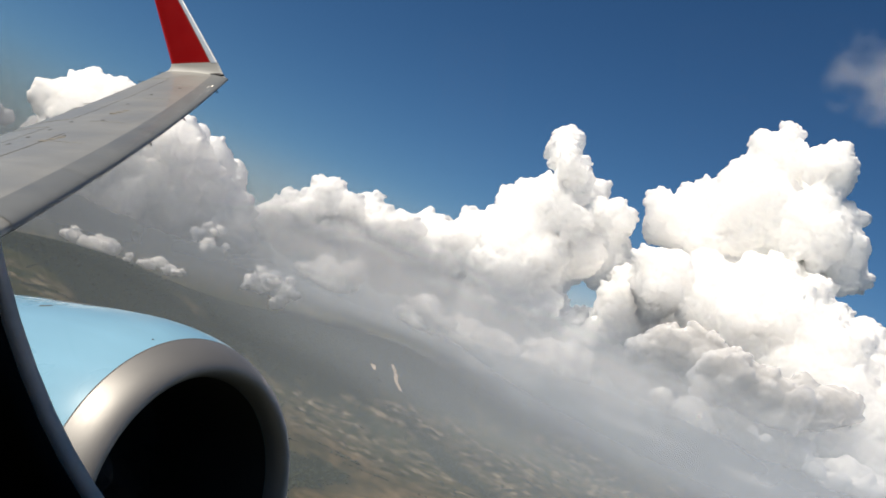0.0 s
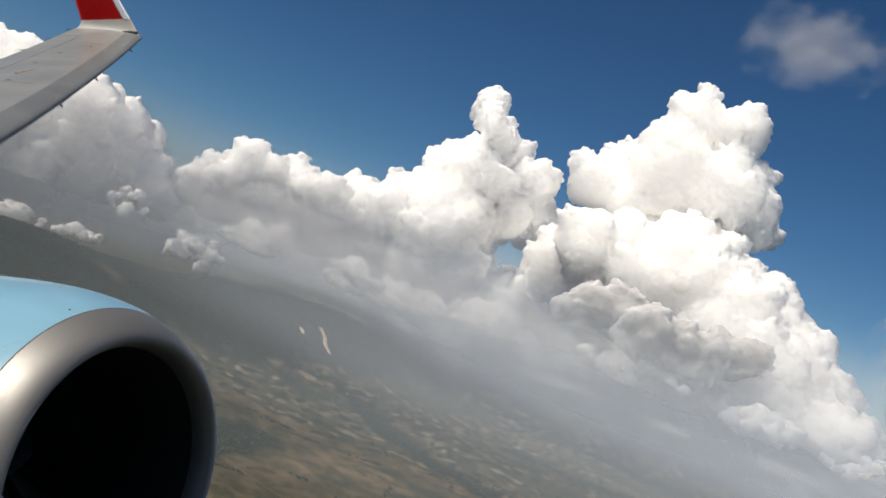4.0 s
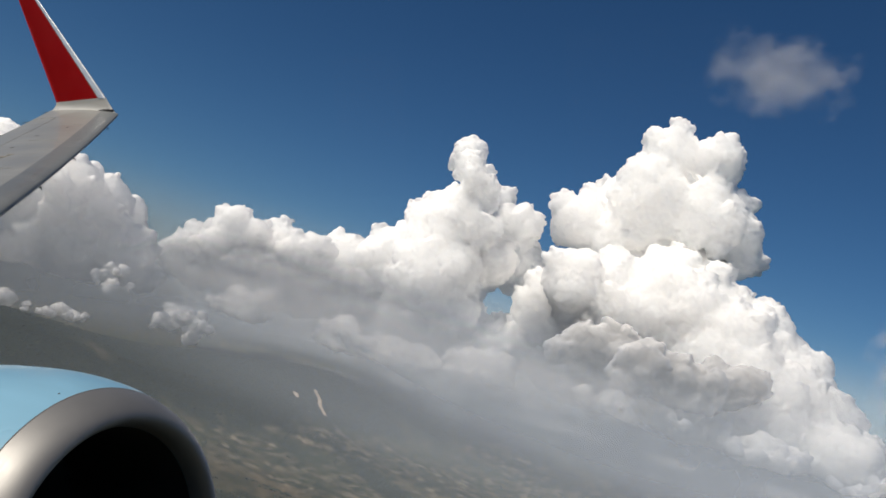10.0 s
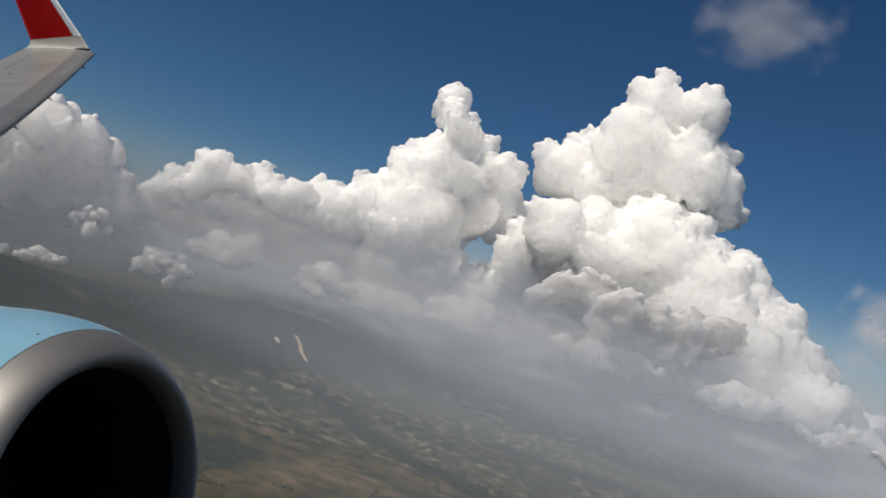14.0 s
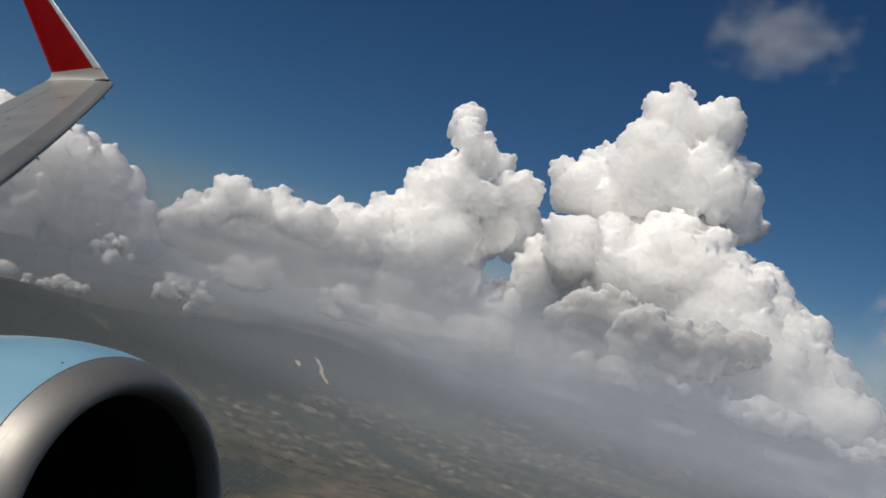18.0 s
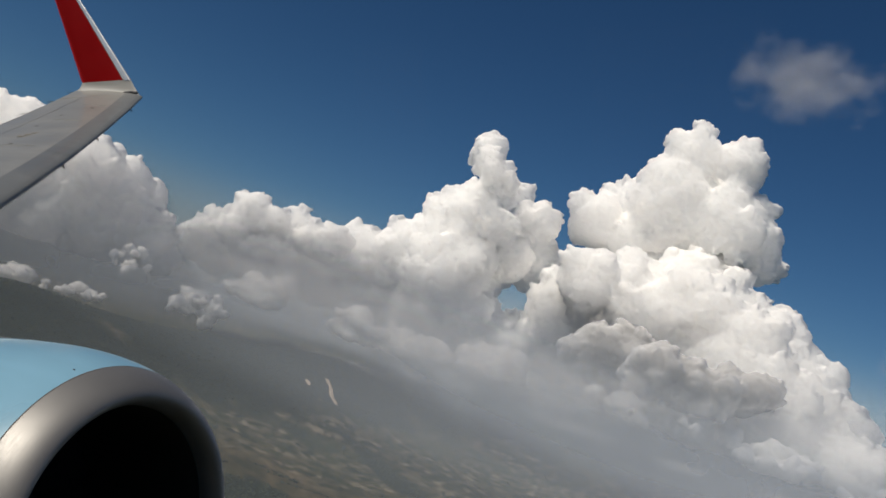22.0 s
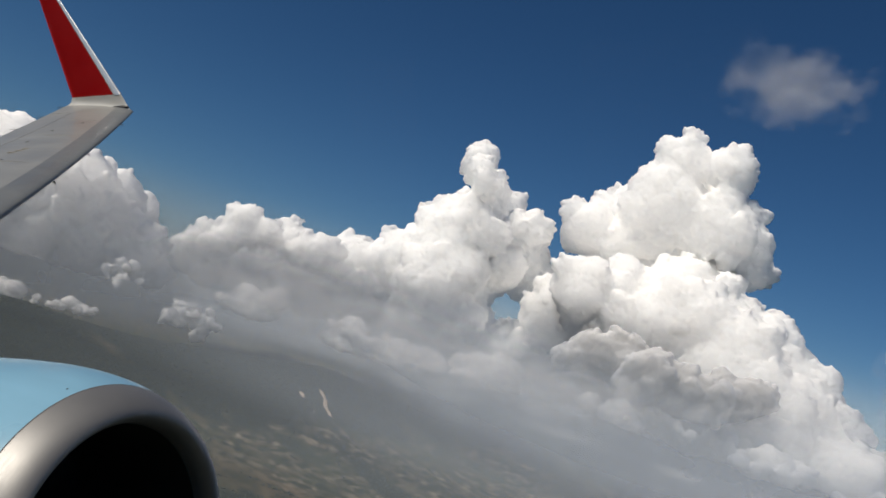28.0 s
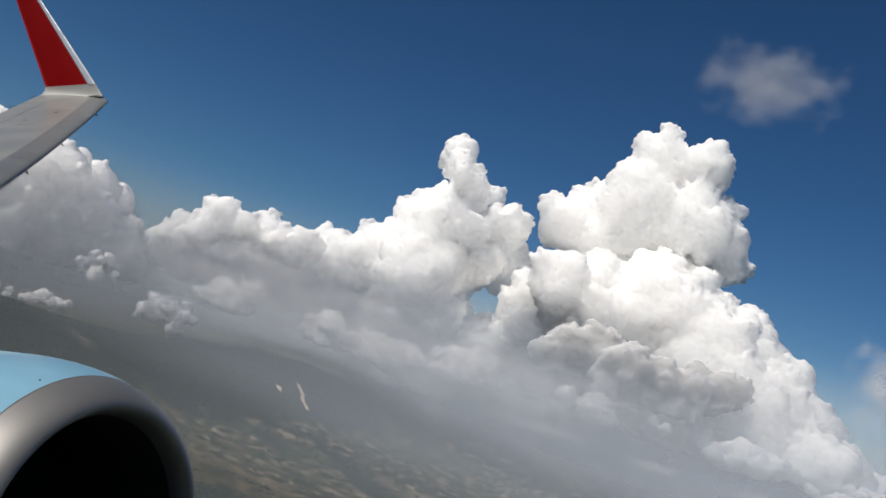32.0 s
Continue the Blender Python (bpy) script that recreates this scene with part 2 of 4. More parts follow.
small = plots(24, 0.062, 0.042, (0.0, (0.014, 0.022, 0.014)), (0.25, (0.036, 0.044, 0.025)), (0.45, (0.095, 0.08, 0.05)),
              (0.62, (0.034, 0.048, 0.022)), (0.8, (0.13, 0.108, 0.074)), (0.95, (0.2, 0.168, 0.122)))
large = plots(-31, 0.017, 0.03, (0.0, (0.027, 0.038, 0.019)), (0.35, (0.058, 0.059, 0.030)), (0.6, (0.042, 0.052, 0.023)), (0.85, (0.095, 0.080, 0.047)))
fields = land.mix(land.ramp(land.noise(0.0031, 4), (0.5, (0, 0, 0)), (0.6, (1, 1, 1))), small, large)
heath = land.ramp(land.noise(0.0052, 9, 0.66), (0.3, (0.031, 0.034, 0.017)), (0.43, (0.078, 0.066, 0.038)), (0.53, (0.13, 0.1, 0.06)), (0.66, (0.21, 0.158, 0.104)))
moor = land.n.new("ShaderNodeAttribute")
moor.attribute_name = "moorland"
cover = land.mix(moor.outputs["Fac"], fields, heath)
scrub = land.ramp(land.noise(0.028, 8, 0.72), (0.46, (0, 0, 0)), (0.56, (1, 1, 1)))
cover = land.mix(land.maths("MULTIPLY", scrub, 0.6), cover, (0.024, 0.034, 0.018))
gully = land.ramp(land.noise(0.0036, 7, 0.6, stretch=(0.5, 1.6, 1.0)), (0.56, (0, 0, 0)), (0.64, (1, 1, 1)))
cover = land.mix(land.maths("MULTIPLY", gully, 0.75), cover, (0.026, 0.038, 0.022))
speck = land.noise(0.16, 6, 0.75)
cover = land.mix(0.6, cover, land.ramp(speck, (0.3, (0.5,) * 3), (0.7, (1.35,) * 3)), "MULTIPLY")
wood = land.n.new("ShaderNodeAttribute")
wood.attribute_name = "woodland"
cover = land.mix(wood.outputs["Fac"], cover, land.ramp(speck, (0.3, (0.010, 0.018, 0.014)), (0.7, (0.02, 0.03, 0.02))))
land.surface(cover, 0.95)
land.b.inputs["Specular IOR Level"].default_value = 0.1
land.bump(speck, 0.5, 4.0)
M_LAND = land.m
M_ROAD = plain("pale_dirt_road", (0.2, 0.165, 0.12), 0.95, 0, 0.05)
M_QUARRY = plain("bare_quarry_earth", (0.42, 0.34, 0.25), 0.95, 0, 0.06)
M_TREE = plain("dark_foliage", (0.024, 0.036, 0.021), 0.9, 0, 0.2, 0.3)
M_PLASTER = plain("pale_house_plaster", (0.6, 0.55, 0.47), 0.9, 0, 0.8)
M_TILE = plain("roof_tile_and_tin", (0.42, 0.33, 0.27), 0.7, 0, 0.9, 0.4)


# ================= mesh helpers =================
def mesh_of(name, verts, faces, mat, smooth=True):
    me = bpy.data.meshes.new(name)
    me.from_pydata([tuple(v) for v in verts], [], faces)
    me.materials.append(mat)
    if smooth:
        me.polygons.foreach_set("use_smooth", [True] * len(me.polygons))
    me.update()
    return me


def clean(me, flip=False):
    bm = bmesh.new()
    bm.from_mesh(me)
    bmesh.ops.recalc_face_normals(bm, faces=bm.faces)
    if flip:
        bmesh.ops.reverse_faces(bm, faces=bm.faces)
    bm.to_mesh(me)
    bm.free()
    return me


def part(name, me, parent, label="", m=None):
    ob = new(name, me)
    ob.parent = parent
    if m is not None:
        ob.matrix_basis = m
    return tagged(ob, label)


def thing(name, label, category, m=None, group="", kind=""):
    ob = new(name)
    ob.empty_display_size = 0.3
    ob.matrix_basis = m or Matrix()
    return tagged(ob, label, category, group, kind)


def grid_faces(rows, cols, close_u=False, close_v=False):
    f = []
    for i in range(rows if close_u else rows - 1):
        for j in range(cols if close_v else cols - 1):
            a, b = i * cols + j, i * cols + (j + 1) % cols
            c, d = ((i + 1) % rows) * cols + (j + 1) % cols, ((i + 1) % rows) * cols + j
            f.append((a, b, c, d))
    return f


def revolve(name, profile, mat, seg=96, closed=False):
    """A body turned about the x axis from (x, radius) pairs."""
    v = []
    for x, r in profile:
        for k in range(seg):
            a = 2 * math.pi * k / seg
            v.append((x, r * math.cos(a), r * math.sin(a)))
    return clean(mesh_of(name, v, grid_faces(len(profile), seg, closed, True), mat))


def box(name, sx, sy, sz, mat, bevel=0.0):
    bm = bmesh.new()
    bmesh.ops.create_cube(bm, size=1)
    bmesh.ops.scale(bm, vec=(sx, sy, sz), verts=bm.verts)
    if bevel:
        bmesh.ops.bevel(bm, geom=bm.edges[:], offset=bevel, segments=2, affect="EDGES")
    me = bpy.data.meshes.new(name)
    bm.to_mesh(me)
    bm.free()
    me.materials.append(mat)
    return me


def tube(name, points, radius, mat, seg=6):
    """A thin round rod along a few points."""
    v = []
    pts = [Vector(p) for p in points]
    for i, p in enumerate(pts):
        d = (pts[min(i + 1, len(pts) - 1)] - pts[max(i - 1, 0)]).normalized()
        a = d.orthogonal().normalized()
        b = d.cross(a)
        for k in range(seg):
            w = 2 * math.pi * k / seg
            v.append(p + radius * (math.cos(w) * a + math.sin(w) * b))
    f = grid_faces(len(pts), seg, False, True) + [tuple(range(seg)), tuple(range((len(pts) - 1) * seg, len(pts) * seg))]
    return clean(mesh_of(name, v, f, mat))


# ================= the engine =================
LIP_AT = Vector((-3.069, 3.523, -2.343))
AXIS = Vector((1, -0.1085, 0.0089)).normalized()
side = Vector((0, 0, 1)).cross(AXIS).normalized()
ENGINE = BANK @ Matrix.Translation(LIP_AT) @ Matrix((AXIS, side, AXIS.cross(side))).transposed().to_4x4()


def cowl_radius(d):
    """Outside radius of the nacelle, d behind the front of the lip."""
    if d <= 1.084:
        return 0.826 + 0.26 * (1 - (1 - d / 1.084) ** 2.6) ** 0.62
    return 1.086 - 0.022 * max(0, d - 1.7) ** 2 * 1.9


def build_engine():
    eng = thing("jet_engine", "jet engine with light blue cowl and bare metal inlet lip", "jet engine", ENGINE)
    seam = 0.204
    outer = [(-seam * u * u, cowl_radius(seam * u * u)) for u in np.linspace(1, 0, 14)]
    inner = [(-0.15 * (1 - math.cos(a)), 0.826 - 0.07 * math.sin(a)) for a in np.linspace(0.12, 1.5, 14)]
    inlet = part("inlet_lip", revolve("inlet_lip", outer + inner, M_LIP, 160), eng, "dull polished bare metal inlet lip")
    rivets_v, rivets_f = [], []
    for k in range(150):
        a = 2 * math.pi * k / 150
        for s in (0.196,):
            r = cowl_radius(s) + 0.001
            base = len(rivets_v)
            c = Vector((-s, r * math.cos(a), r * math.sin(a)))
            n = Vector((0.35, math.cos(a), math.sin(a))).normalized()
            t = n.cross(Vector((1, 0, 0))).normalized()
            w = n.cross(t)
            for q in range(6):
                rivets_v.append(c + 0.0024 * (math.cos(q * math.pi / 3) * t + math.sin(q * math.pi / 3) * w))
            rivets_v.append(c + 0.001 * n)
            rivets_f += [(base + q, base + (q + 1) % 6, base + 6) for q in range(6)]
    tagged(part("rivet_row", mesh_of("rivet_row", rivets_v, rivets_f, M_LIP), inlet), kind="stuff")
    part("seam_gap", revolve("seam_gap", [(-seam - 0.001, cowl_radius(seam) - 0.004), (-seam - 0.001, cowl_radius(seam) + 0.0006),
                                          (-seam - 0.007, cowl_radius(seam + 0.007) + 0.0006), (-seam - 0.007, cowl_radius(seam) - 0.004)], M_LINE, 160), inlet, "dark joint between lip and cowl")
    ds = list(np.linspace(seam + 0.008, 1.084, 22)) + list(np.linspace(1.25, 3.6, 14))
    cowl = part("cowl", revolve("cowl", [(-d, cowl_radius(d)) for d in ds] + [(-3.6, 0.80), (-3.2, 0.84)], M_BLUE, 128), eng, "light blue painted engine cowl")
    for d in (2.35,):
        r = cowl_radius(d)
        part("panel_joint", revolve("panel_joint", [(-d, r - 0.003), (-d, r + 0.0012), (-d - 0.006, r + 0.0012), (-d - 0.006, r - 0.003)], M_LINE, 128), cowl)
    for a0, d0, ln in ((90, 0.27, 0.0), (86, 1.28, 0.06), (73, 1.2, 0.34)):
        a = radians(a0)
        r = cowl_radius(d0)
        if ln:
            pts = [(-d0 - ln * u, (cowl_radius(d0 + ln * u) + 0.001) * math.cos(a + 0.05 * u), (cowl_radius(d0 + ln * u) + 0.001) * math.sin(a + 0.05 * u)) for u in (0, 0.33, 0.66, 1)]
            part("latch_line", tube("latch_line", pts, 0.005, M_LINE), cowl, "dark latch line")
        else:
            part("vent_plug", revolve("vent_plug", [(0.003, 0.0), (0.003, 0.006), (0, 0.0075)], M_DARK, 12), cowl, "small dark vent",
                 Matrix.Translation((-d0, r * math.cos(a), r * math.sin(a))) @ Vector((0.05, math.cos(a), math.sin(a))).to_track_quat("X", "Z").to_matrix().to_4x4())
    part("inlet_duct", revolve("inlet_duct", [(-0.141, 0.7555), (-0.2, 0.7545), (-0.312, 0.753), (-0.4, 0.7525), (-0.5, 0.755), (-0.7, 0.765), (-1.1, 0.78), (-1.5, 0.78), (-1.5, 0.0)], M_DUCT, 96), eng, "acoustic inlet liner, coloured near black for the shade inside")
    part("spinner", revolve("spinner", [(-0.78, 0.0), (-0.83, 0.07), (-0.95, 0.16), (-1.12, 0.24), (-1.3, 0.27)], M_DUCT, 48), eng, "pointed spinner, coloured near black for the shade inside")
    v = []
    for i in range(7):
        u = i / 6
        r = 0.26 + 0.51 * u
        tw = radians(25 + 38 * u)
        for c in (-0.5, -0.2, 0.2, 0.5):
            w = (0.17 + 0.07 * u) * c
            v.append((-1.22 + w * math.cos(tw), w * math.sin(tw), r))
    for i in range(7):
        v.append((v[i * 4][0] - 0.006, v[i * 4][1] + 0.006, v[i * 4][2]))
    blade = clean(mesh_of("fan_blade", v[:28], grid_faces(7, 4), M_BLADE))
    for k in range(24):
        part("fan_blade", blade, eng, "", pose(0, 0, 0, 15 * k))
    part("core_nozzle", revolve("core_nozzle", [(-3.2, 0.62), (-3.7, 0.56), (-4.4, 0.42), (-4.4, 0.38), (-3.7, 0.5)], M_NOZZLE, 64), eng, "heat-stained exhaust nozzle")
    part("exhaust_cone", revolve("exhaust_cone", [(-4.2, 0.3), (-4.7, 0.2), (-5.0, 0.03)], M_NOZZLE, 32), eng)
    # pylon: a slim streamlined fin up to the wing
    rows = []
    for z, x0, x1, w in ((0.86, -1.9, -5.3, 0.17), (1.05, -2.1, -5.6, 0.17), (1.2, -2.5, -5.9, 0.16), (1.42, -3.2, -6.2, 0.15)):
        for k in range(16):
            a = 2 * math.pi * k / 16
            rows.append((x0 + (x1 - x0) * (0.5 - 0.5 * math.cos(a)), w * math.sin(a) * (1 - 0.3 * (0.5 - 0.5 * math.cos(a))), z))
    part("pylon", clean(mesh_of("pylon", rows, grid_faces(4, 16, False, True), M_WHITE)), eng, "white engine pylon")
    return eng


build_engine()


# ================= the wing =================
def le(y):
    """Nose line of the wing at y out from the eye: x and z."""
    return -11.7 + 0.5 * (15.4 - y), -1.70 + 0.075 * y + 0.00485 * y * y


def te(y):
    x = -13.5 + 0.27 * (15.4 - y) if y > 5.2 else -10.746 - 0.02 * (5.2 - y)
    return x, le(y)[1] + 0.03 + 0.22 * (y / 15.4) ** 2 + 0.02


def section(y, n=15):
    """Ring of points round the wing section at y, from the tail over the top and the nose to the tail below, and where the nose is."""
    (x0, z0), (x1, z1) = le(y), te(y)
    c = x0 - x1
    t = 0.062 + 0.03 * (1 - y / 15.4)
    pts = []
    for i in range(2 * n - 1):
        u = abs(i - (n - 1)) / (n - 1)
        u = u * u * (1.6 - 0.6 * u)
        half = c * t * (1.9 * math.sqrt(u) - 1.1 * u - 0.8 * u ** 3)
        zc = z0 + 0.045 + (z1 - z0 - 0.045) * u
        pts.append(Vector((x0 - c * u, y, zc + (half * 1.0 if i < n - 1 else -half * 0.72))))
    return pts


def top_at(y, u, lift=0.0):
    """A point on the upper skin, u of the chord behind the nose."""
    (x0, z0), (x1, z1) = le(y), te(y)
    c = x0 - x1
    t = 0.062 + 0.03 * (1 - y / 15.4)
    half = c * t * (1.9 * math.sqrt(u) - 1.1 * u - 0.8 * u ** 3)
    return Vector((x0 - c * u, y, z0 + 0.045 + (z1 - z0 - 0.045) * u + half + lift))


def build_wing():
    w = thing("aircraft_wing", "swept grey airliner wing with slats, seen along its upper side", "aircraft wing", BANK)
    ys = [0.45] + list(np.linspace(1.2, 15.4, 42))
    v = [p for y in ys for p in section(y)]
    skin = clean(mesh_of("wing_skin", v, grid_faces(len(ys), 29), M_WING))
    wing = part("wing_skin", skin, w, "light grey painted wing skin with faint stains")
    # slats wrap the nose, a few millimetres proud
    for a, b in ((5.4, 7.236), (7.244, 9.916), (9.924, 12.616), (12.624, 15.41)):
        rows, cnt = [], 0
        for y in np.linspace(a, b, 9):
            (x0, z0), (x1, _) = le(y), te(y)
            c = x0 - x1
            ring = []
            lim = 0.42 / c
            for i in range(15):
                s = (i - 9) / 9 if i <= 9 else (i - 9) / 5
                u = lim * s * s if i <= 9 else 0.10 / c * s * s
                t = 0.062 + 0.03 * (1 - y / 15.4)
                half = c * t * (1.9 * math.sqrt(u) - 1.1 * u - 0.8 * u ** 3)
                zc = z0 + 0.045 + (te(y)[1] - z0 - 0.045) * u
                out = 0.005
                ring.append(Vector((x0 - c * u + out * (1 if abs(s) < 0.5 else 0.3), y, zc + (half + out if i <= 9 else -half * 0.72 - out))))
            rows += ring
            cnt = len(ring)
        me = clean(mesh_of("slat", rows, grid_faces(9, cnt), M_SLAT))
        ob = part("slat", me, w, "grey leading edge slat")
    # dark slat drains under the nose
    for y in (9.68, 11.61, 14.28):
        x, z = le(y)
        part("drain_stub", tube("drain_stub", [(x - 0.05, y, z + 0.02), (x - 0.005, y, z - 0.005), (x + 0.005, y, z - 0.03)], 0.016, M_DARK), w, "small dark stub under the nose")
    # control surfaces and skin joints on the upper side
    def joint(points, r=0.008, owner=wing, name="panel_joint"):
        part(name, tube(name, points, r, M_JOINT, 4), owner)
    for y in (6.3, 8.6, 10.2, 12.4, 13.9):
        joint([top_at(y, u) for u in np.linspace(0.24, 0.5, 6)], 0.006)
    joint([top_at(y, 0.70) for y in np.linspace(5.6, 9.8, 8)], 0.006)
    joint([top_at(y, 0.68) for y in np.linspace(10.4, 14.6, 8)], 0.004)
    for y in (7.7, 9.8, 10.4, 14.6):
        joint([top_at(y, u) for u in np.linspace(0.7, 0.97, 4)], 0.009)
    joint([top_at(y, 0.46) for y in np.linspace(5.0, 9.2, 8)], 0.006)
    for y, u in ((8.4, 0.62), (8.9, 0.62), (9.5, 0.62), (10.15, 0.62), (9.0, 0.42), (10.3, 0.42), (11.8, 0.52), (12.8, 0.5), (13.6, 0.34)):
        p = top_at(y, u)
        part("access_plug", revolve("access_plug", [(0.006, 0.0), (0.006, 0.03), (0, 0.034)], M_DARK, 10), wing, "",
             Matrix.Translation(p) @ Vector((0, -0.12, 1)).to_track_quat("X", "Y").to_matrix().to_4x4())
    for y0 in (8.6, 10.9):
        for k in range(3):
            p = top_at(y0 + 0.14 * k, 0.45 - 0.02 * k, 0.003)
            part("worn_patch", box("worn_patch", 0.16 - 0.03 * k, 0.1, 0.004, M_WORN, 0.001), wing, "brownish worn paint patch",
                 Matrix.Translation(p) @ pose(0, 0, 0, 9, 4, 27))
    # static wicks on the trailing edge
    for y in (12.2, 13.3, 14.4, 15.3):
        x, z = te(y)
        part("static_wick", tube("static_wick", [(x + 0.02, y, z), (x - 0.1, y, z + 0.005), (x - 0.16, y, z - 0.005)], 0.007, M_DARK, 5), w, "thin dark static wick")
    for y in (6.2, 9.3, 12.0):
        x, z = te(y)
        rows = []
        for s, r in ((1.3, 0.02), (1.0, 0.14), (0.4, 0.2), (-0.2, 0.16), (-0.7, 0.03)):
            for k in range(10):
                a = 2 * math.pi * k / 10
                rows.append((x + s, y + 0.6 * r * math.cos(a), z - 0.16 - 0.12 * abs(s) / 1.3 + r * math.sin(a)))
        part("flap_track_fairing", clean(mesh_of("flap_track_fairing", rows, grid_faces(5, 10, False, True), M_WING)), w)
    # winglet: white foot, red blade, polished nose
    def blade_at(z):
        x0 = -12.03 - 0.765 * (z - 1.06) - (0.0 if z > 1.06 else 0.35 * (1.06 - z))
        x1 = -13.36 - 0.425 * (z - 1.06)
        return x0, x1, 15.5 + 0.2 * (z - 1.06)
    def ring(z, u0, u1, n, grow=0.0):
        x0, x1, y = blade_at(z)
        c = x0 - x1
        pts = []
        for side_sign in (1, -1):
            us = np.linspace(u1, u0, n) if side_sign > 0 else np.linspace(u0, u1, n)[1 if u0 == 0 else 0:]
            for u in us:
                half = c * 0.052 * (2.0 * math.sqrt(u) - 1.2 * u - 0.8 * u ** 3) + grow
                pts.append(Vector((x0 - c * u + (grow if u == 0 else 0), y - side_sign * half, z)))
        return pts
    def loft(name, zs, u0, u1, n, mat, grow, label):
        rings = [ring(z, u0, u1, n, grow) for z in zs]
        k = len(rings[0])
        return part(name, clean(mesh_of(name, [p for r in rings for p in r], grid_faces(len(rings), k, False, True), mat)), wl_root, label)
    wl_root = thing("winglet", "tall red winglet with white foot on the wing tip", "winglet", BANK)
    loft("blade", np.linspace(1.06, 3.75, 9), 0.0, 1.0, 14, M_RED, 0.0, "red painted winglet blade")
    loft("leading_edge", np.linspace(1.05, 3.76, 9), 0.0, 0.13, 9, M_EDGE, 0.006, "bright polished metal leading edge")
    # the foot blends from the wing tip section up into the blade
    rows = []
    tip = [section(15.4, 14)[i] for i in range(27)]
    top = []
    x0, x1, y = blade_at(1.06)
    for i in range(27):
        u = abs(i - 13) / 13
        u = u * u * (1.6 - 0.6 * u)
        c = x0 - x1
        half = c * 0.052 * (2.0 * math.sqrt(u) - 1.2 * u - 0.8 * u ** 3) + 0.002
        top.append(Vector((x0 - c * u, y - (half if i < 13 else -half), 1.06)))
    for s in np.linspace(0, 1, 9):
        for p, q in zip(tip, top):
            mid = Vector((0.5 * (p.x + q.x), q.y + 0.02, p.z + 0.03))
            rows.append((1 - s) ** 2 * p + 2 * s * (1 - s) * mid + s * s * q)
    foot = clean(mesh_of("winglet_foot", rows, grid_faces(9, 27, False, True), M_WHITE))
    part("foot", foot, wl_root, "white blended winglet foot")
    x, z = le(15.4)
    part("tip_light", clean(revolve("tip_light", [(0.16, 0.0), (0.12, 0.028), (0.0, 0.045), (-0.2, 0.04), (-0.36, 0.0)], M_DARK, 16)), wl_root, "dark navigation light lens",
         Matrix.Translation((x - 0.28, 15.44, z + 0.16)) @ pose(0, 0, 0, 0, 0, 4))


build_wing()


# ================= the fuselage side and the window =================
WIN_X, WIN_Z, WIN_W, WIN_H = -0.06, 0.035, 0.146, 0.183


def window_ring(grow, y, n=72):
    pts = []
    for k in range(n):
        a = 2 * math.pi * k / n
        c, s = math.cos(a), math.sin(a)
        pts.append(Vector((WIN_X + (WIN_W + grow) * math.copysign(abs(c) ** (2 / 3), c), y, WIN_Z + (WIN_H + grow) * math.copysign(abs(s) ** (2 / 3), s))))
    return pts


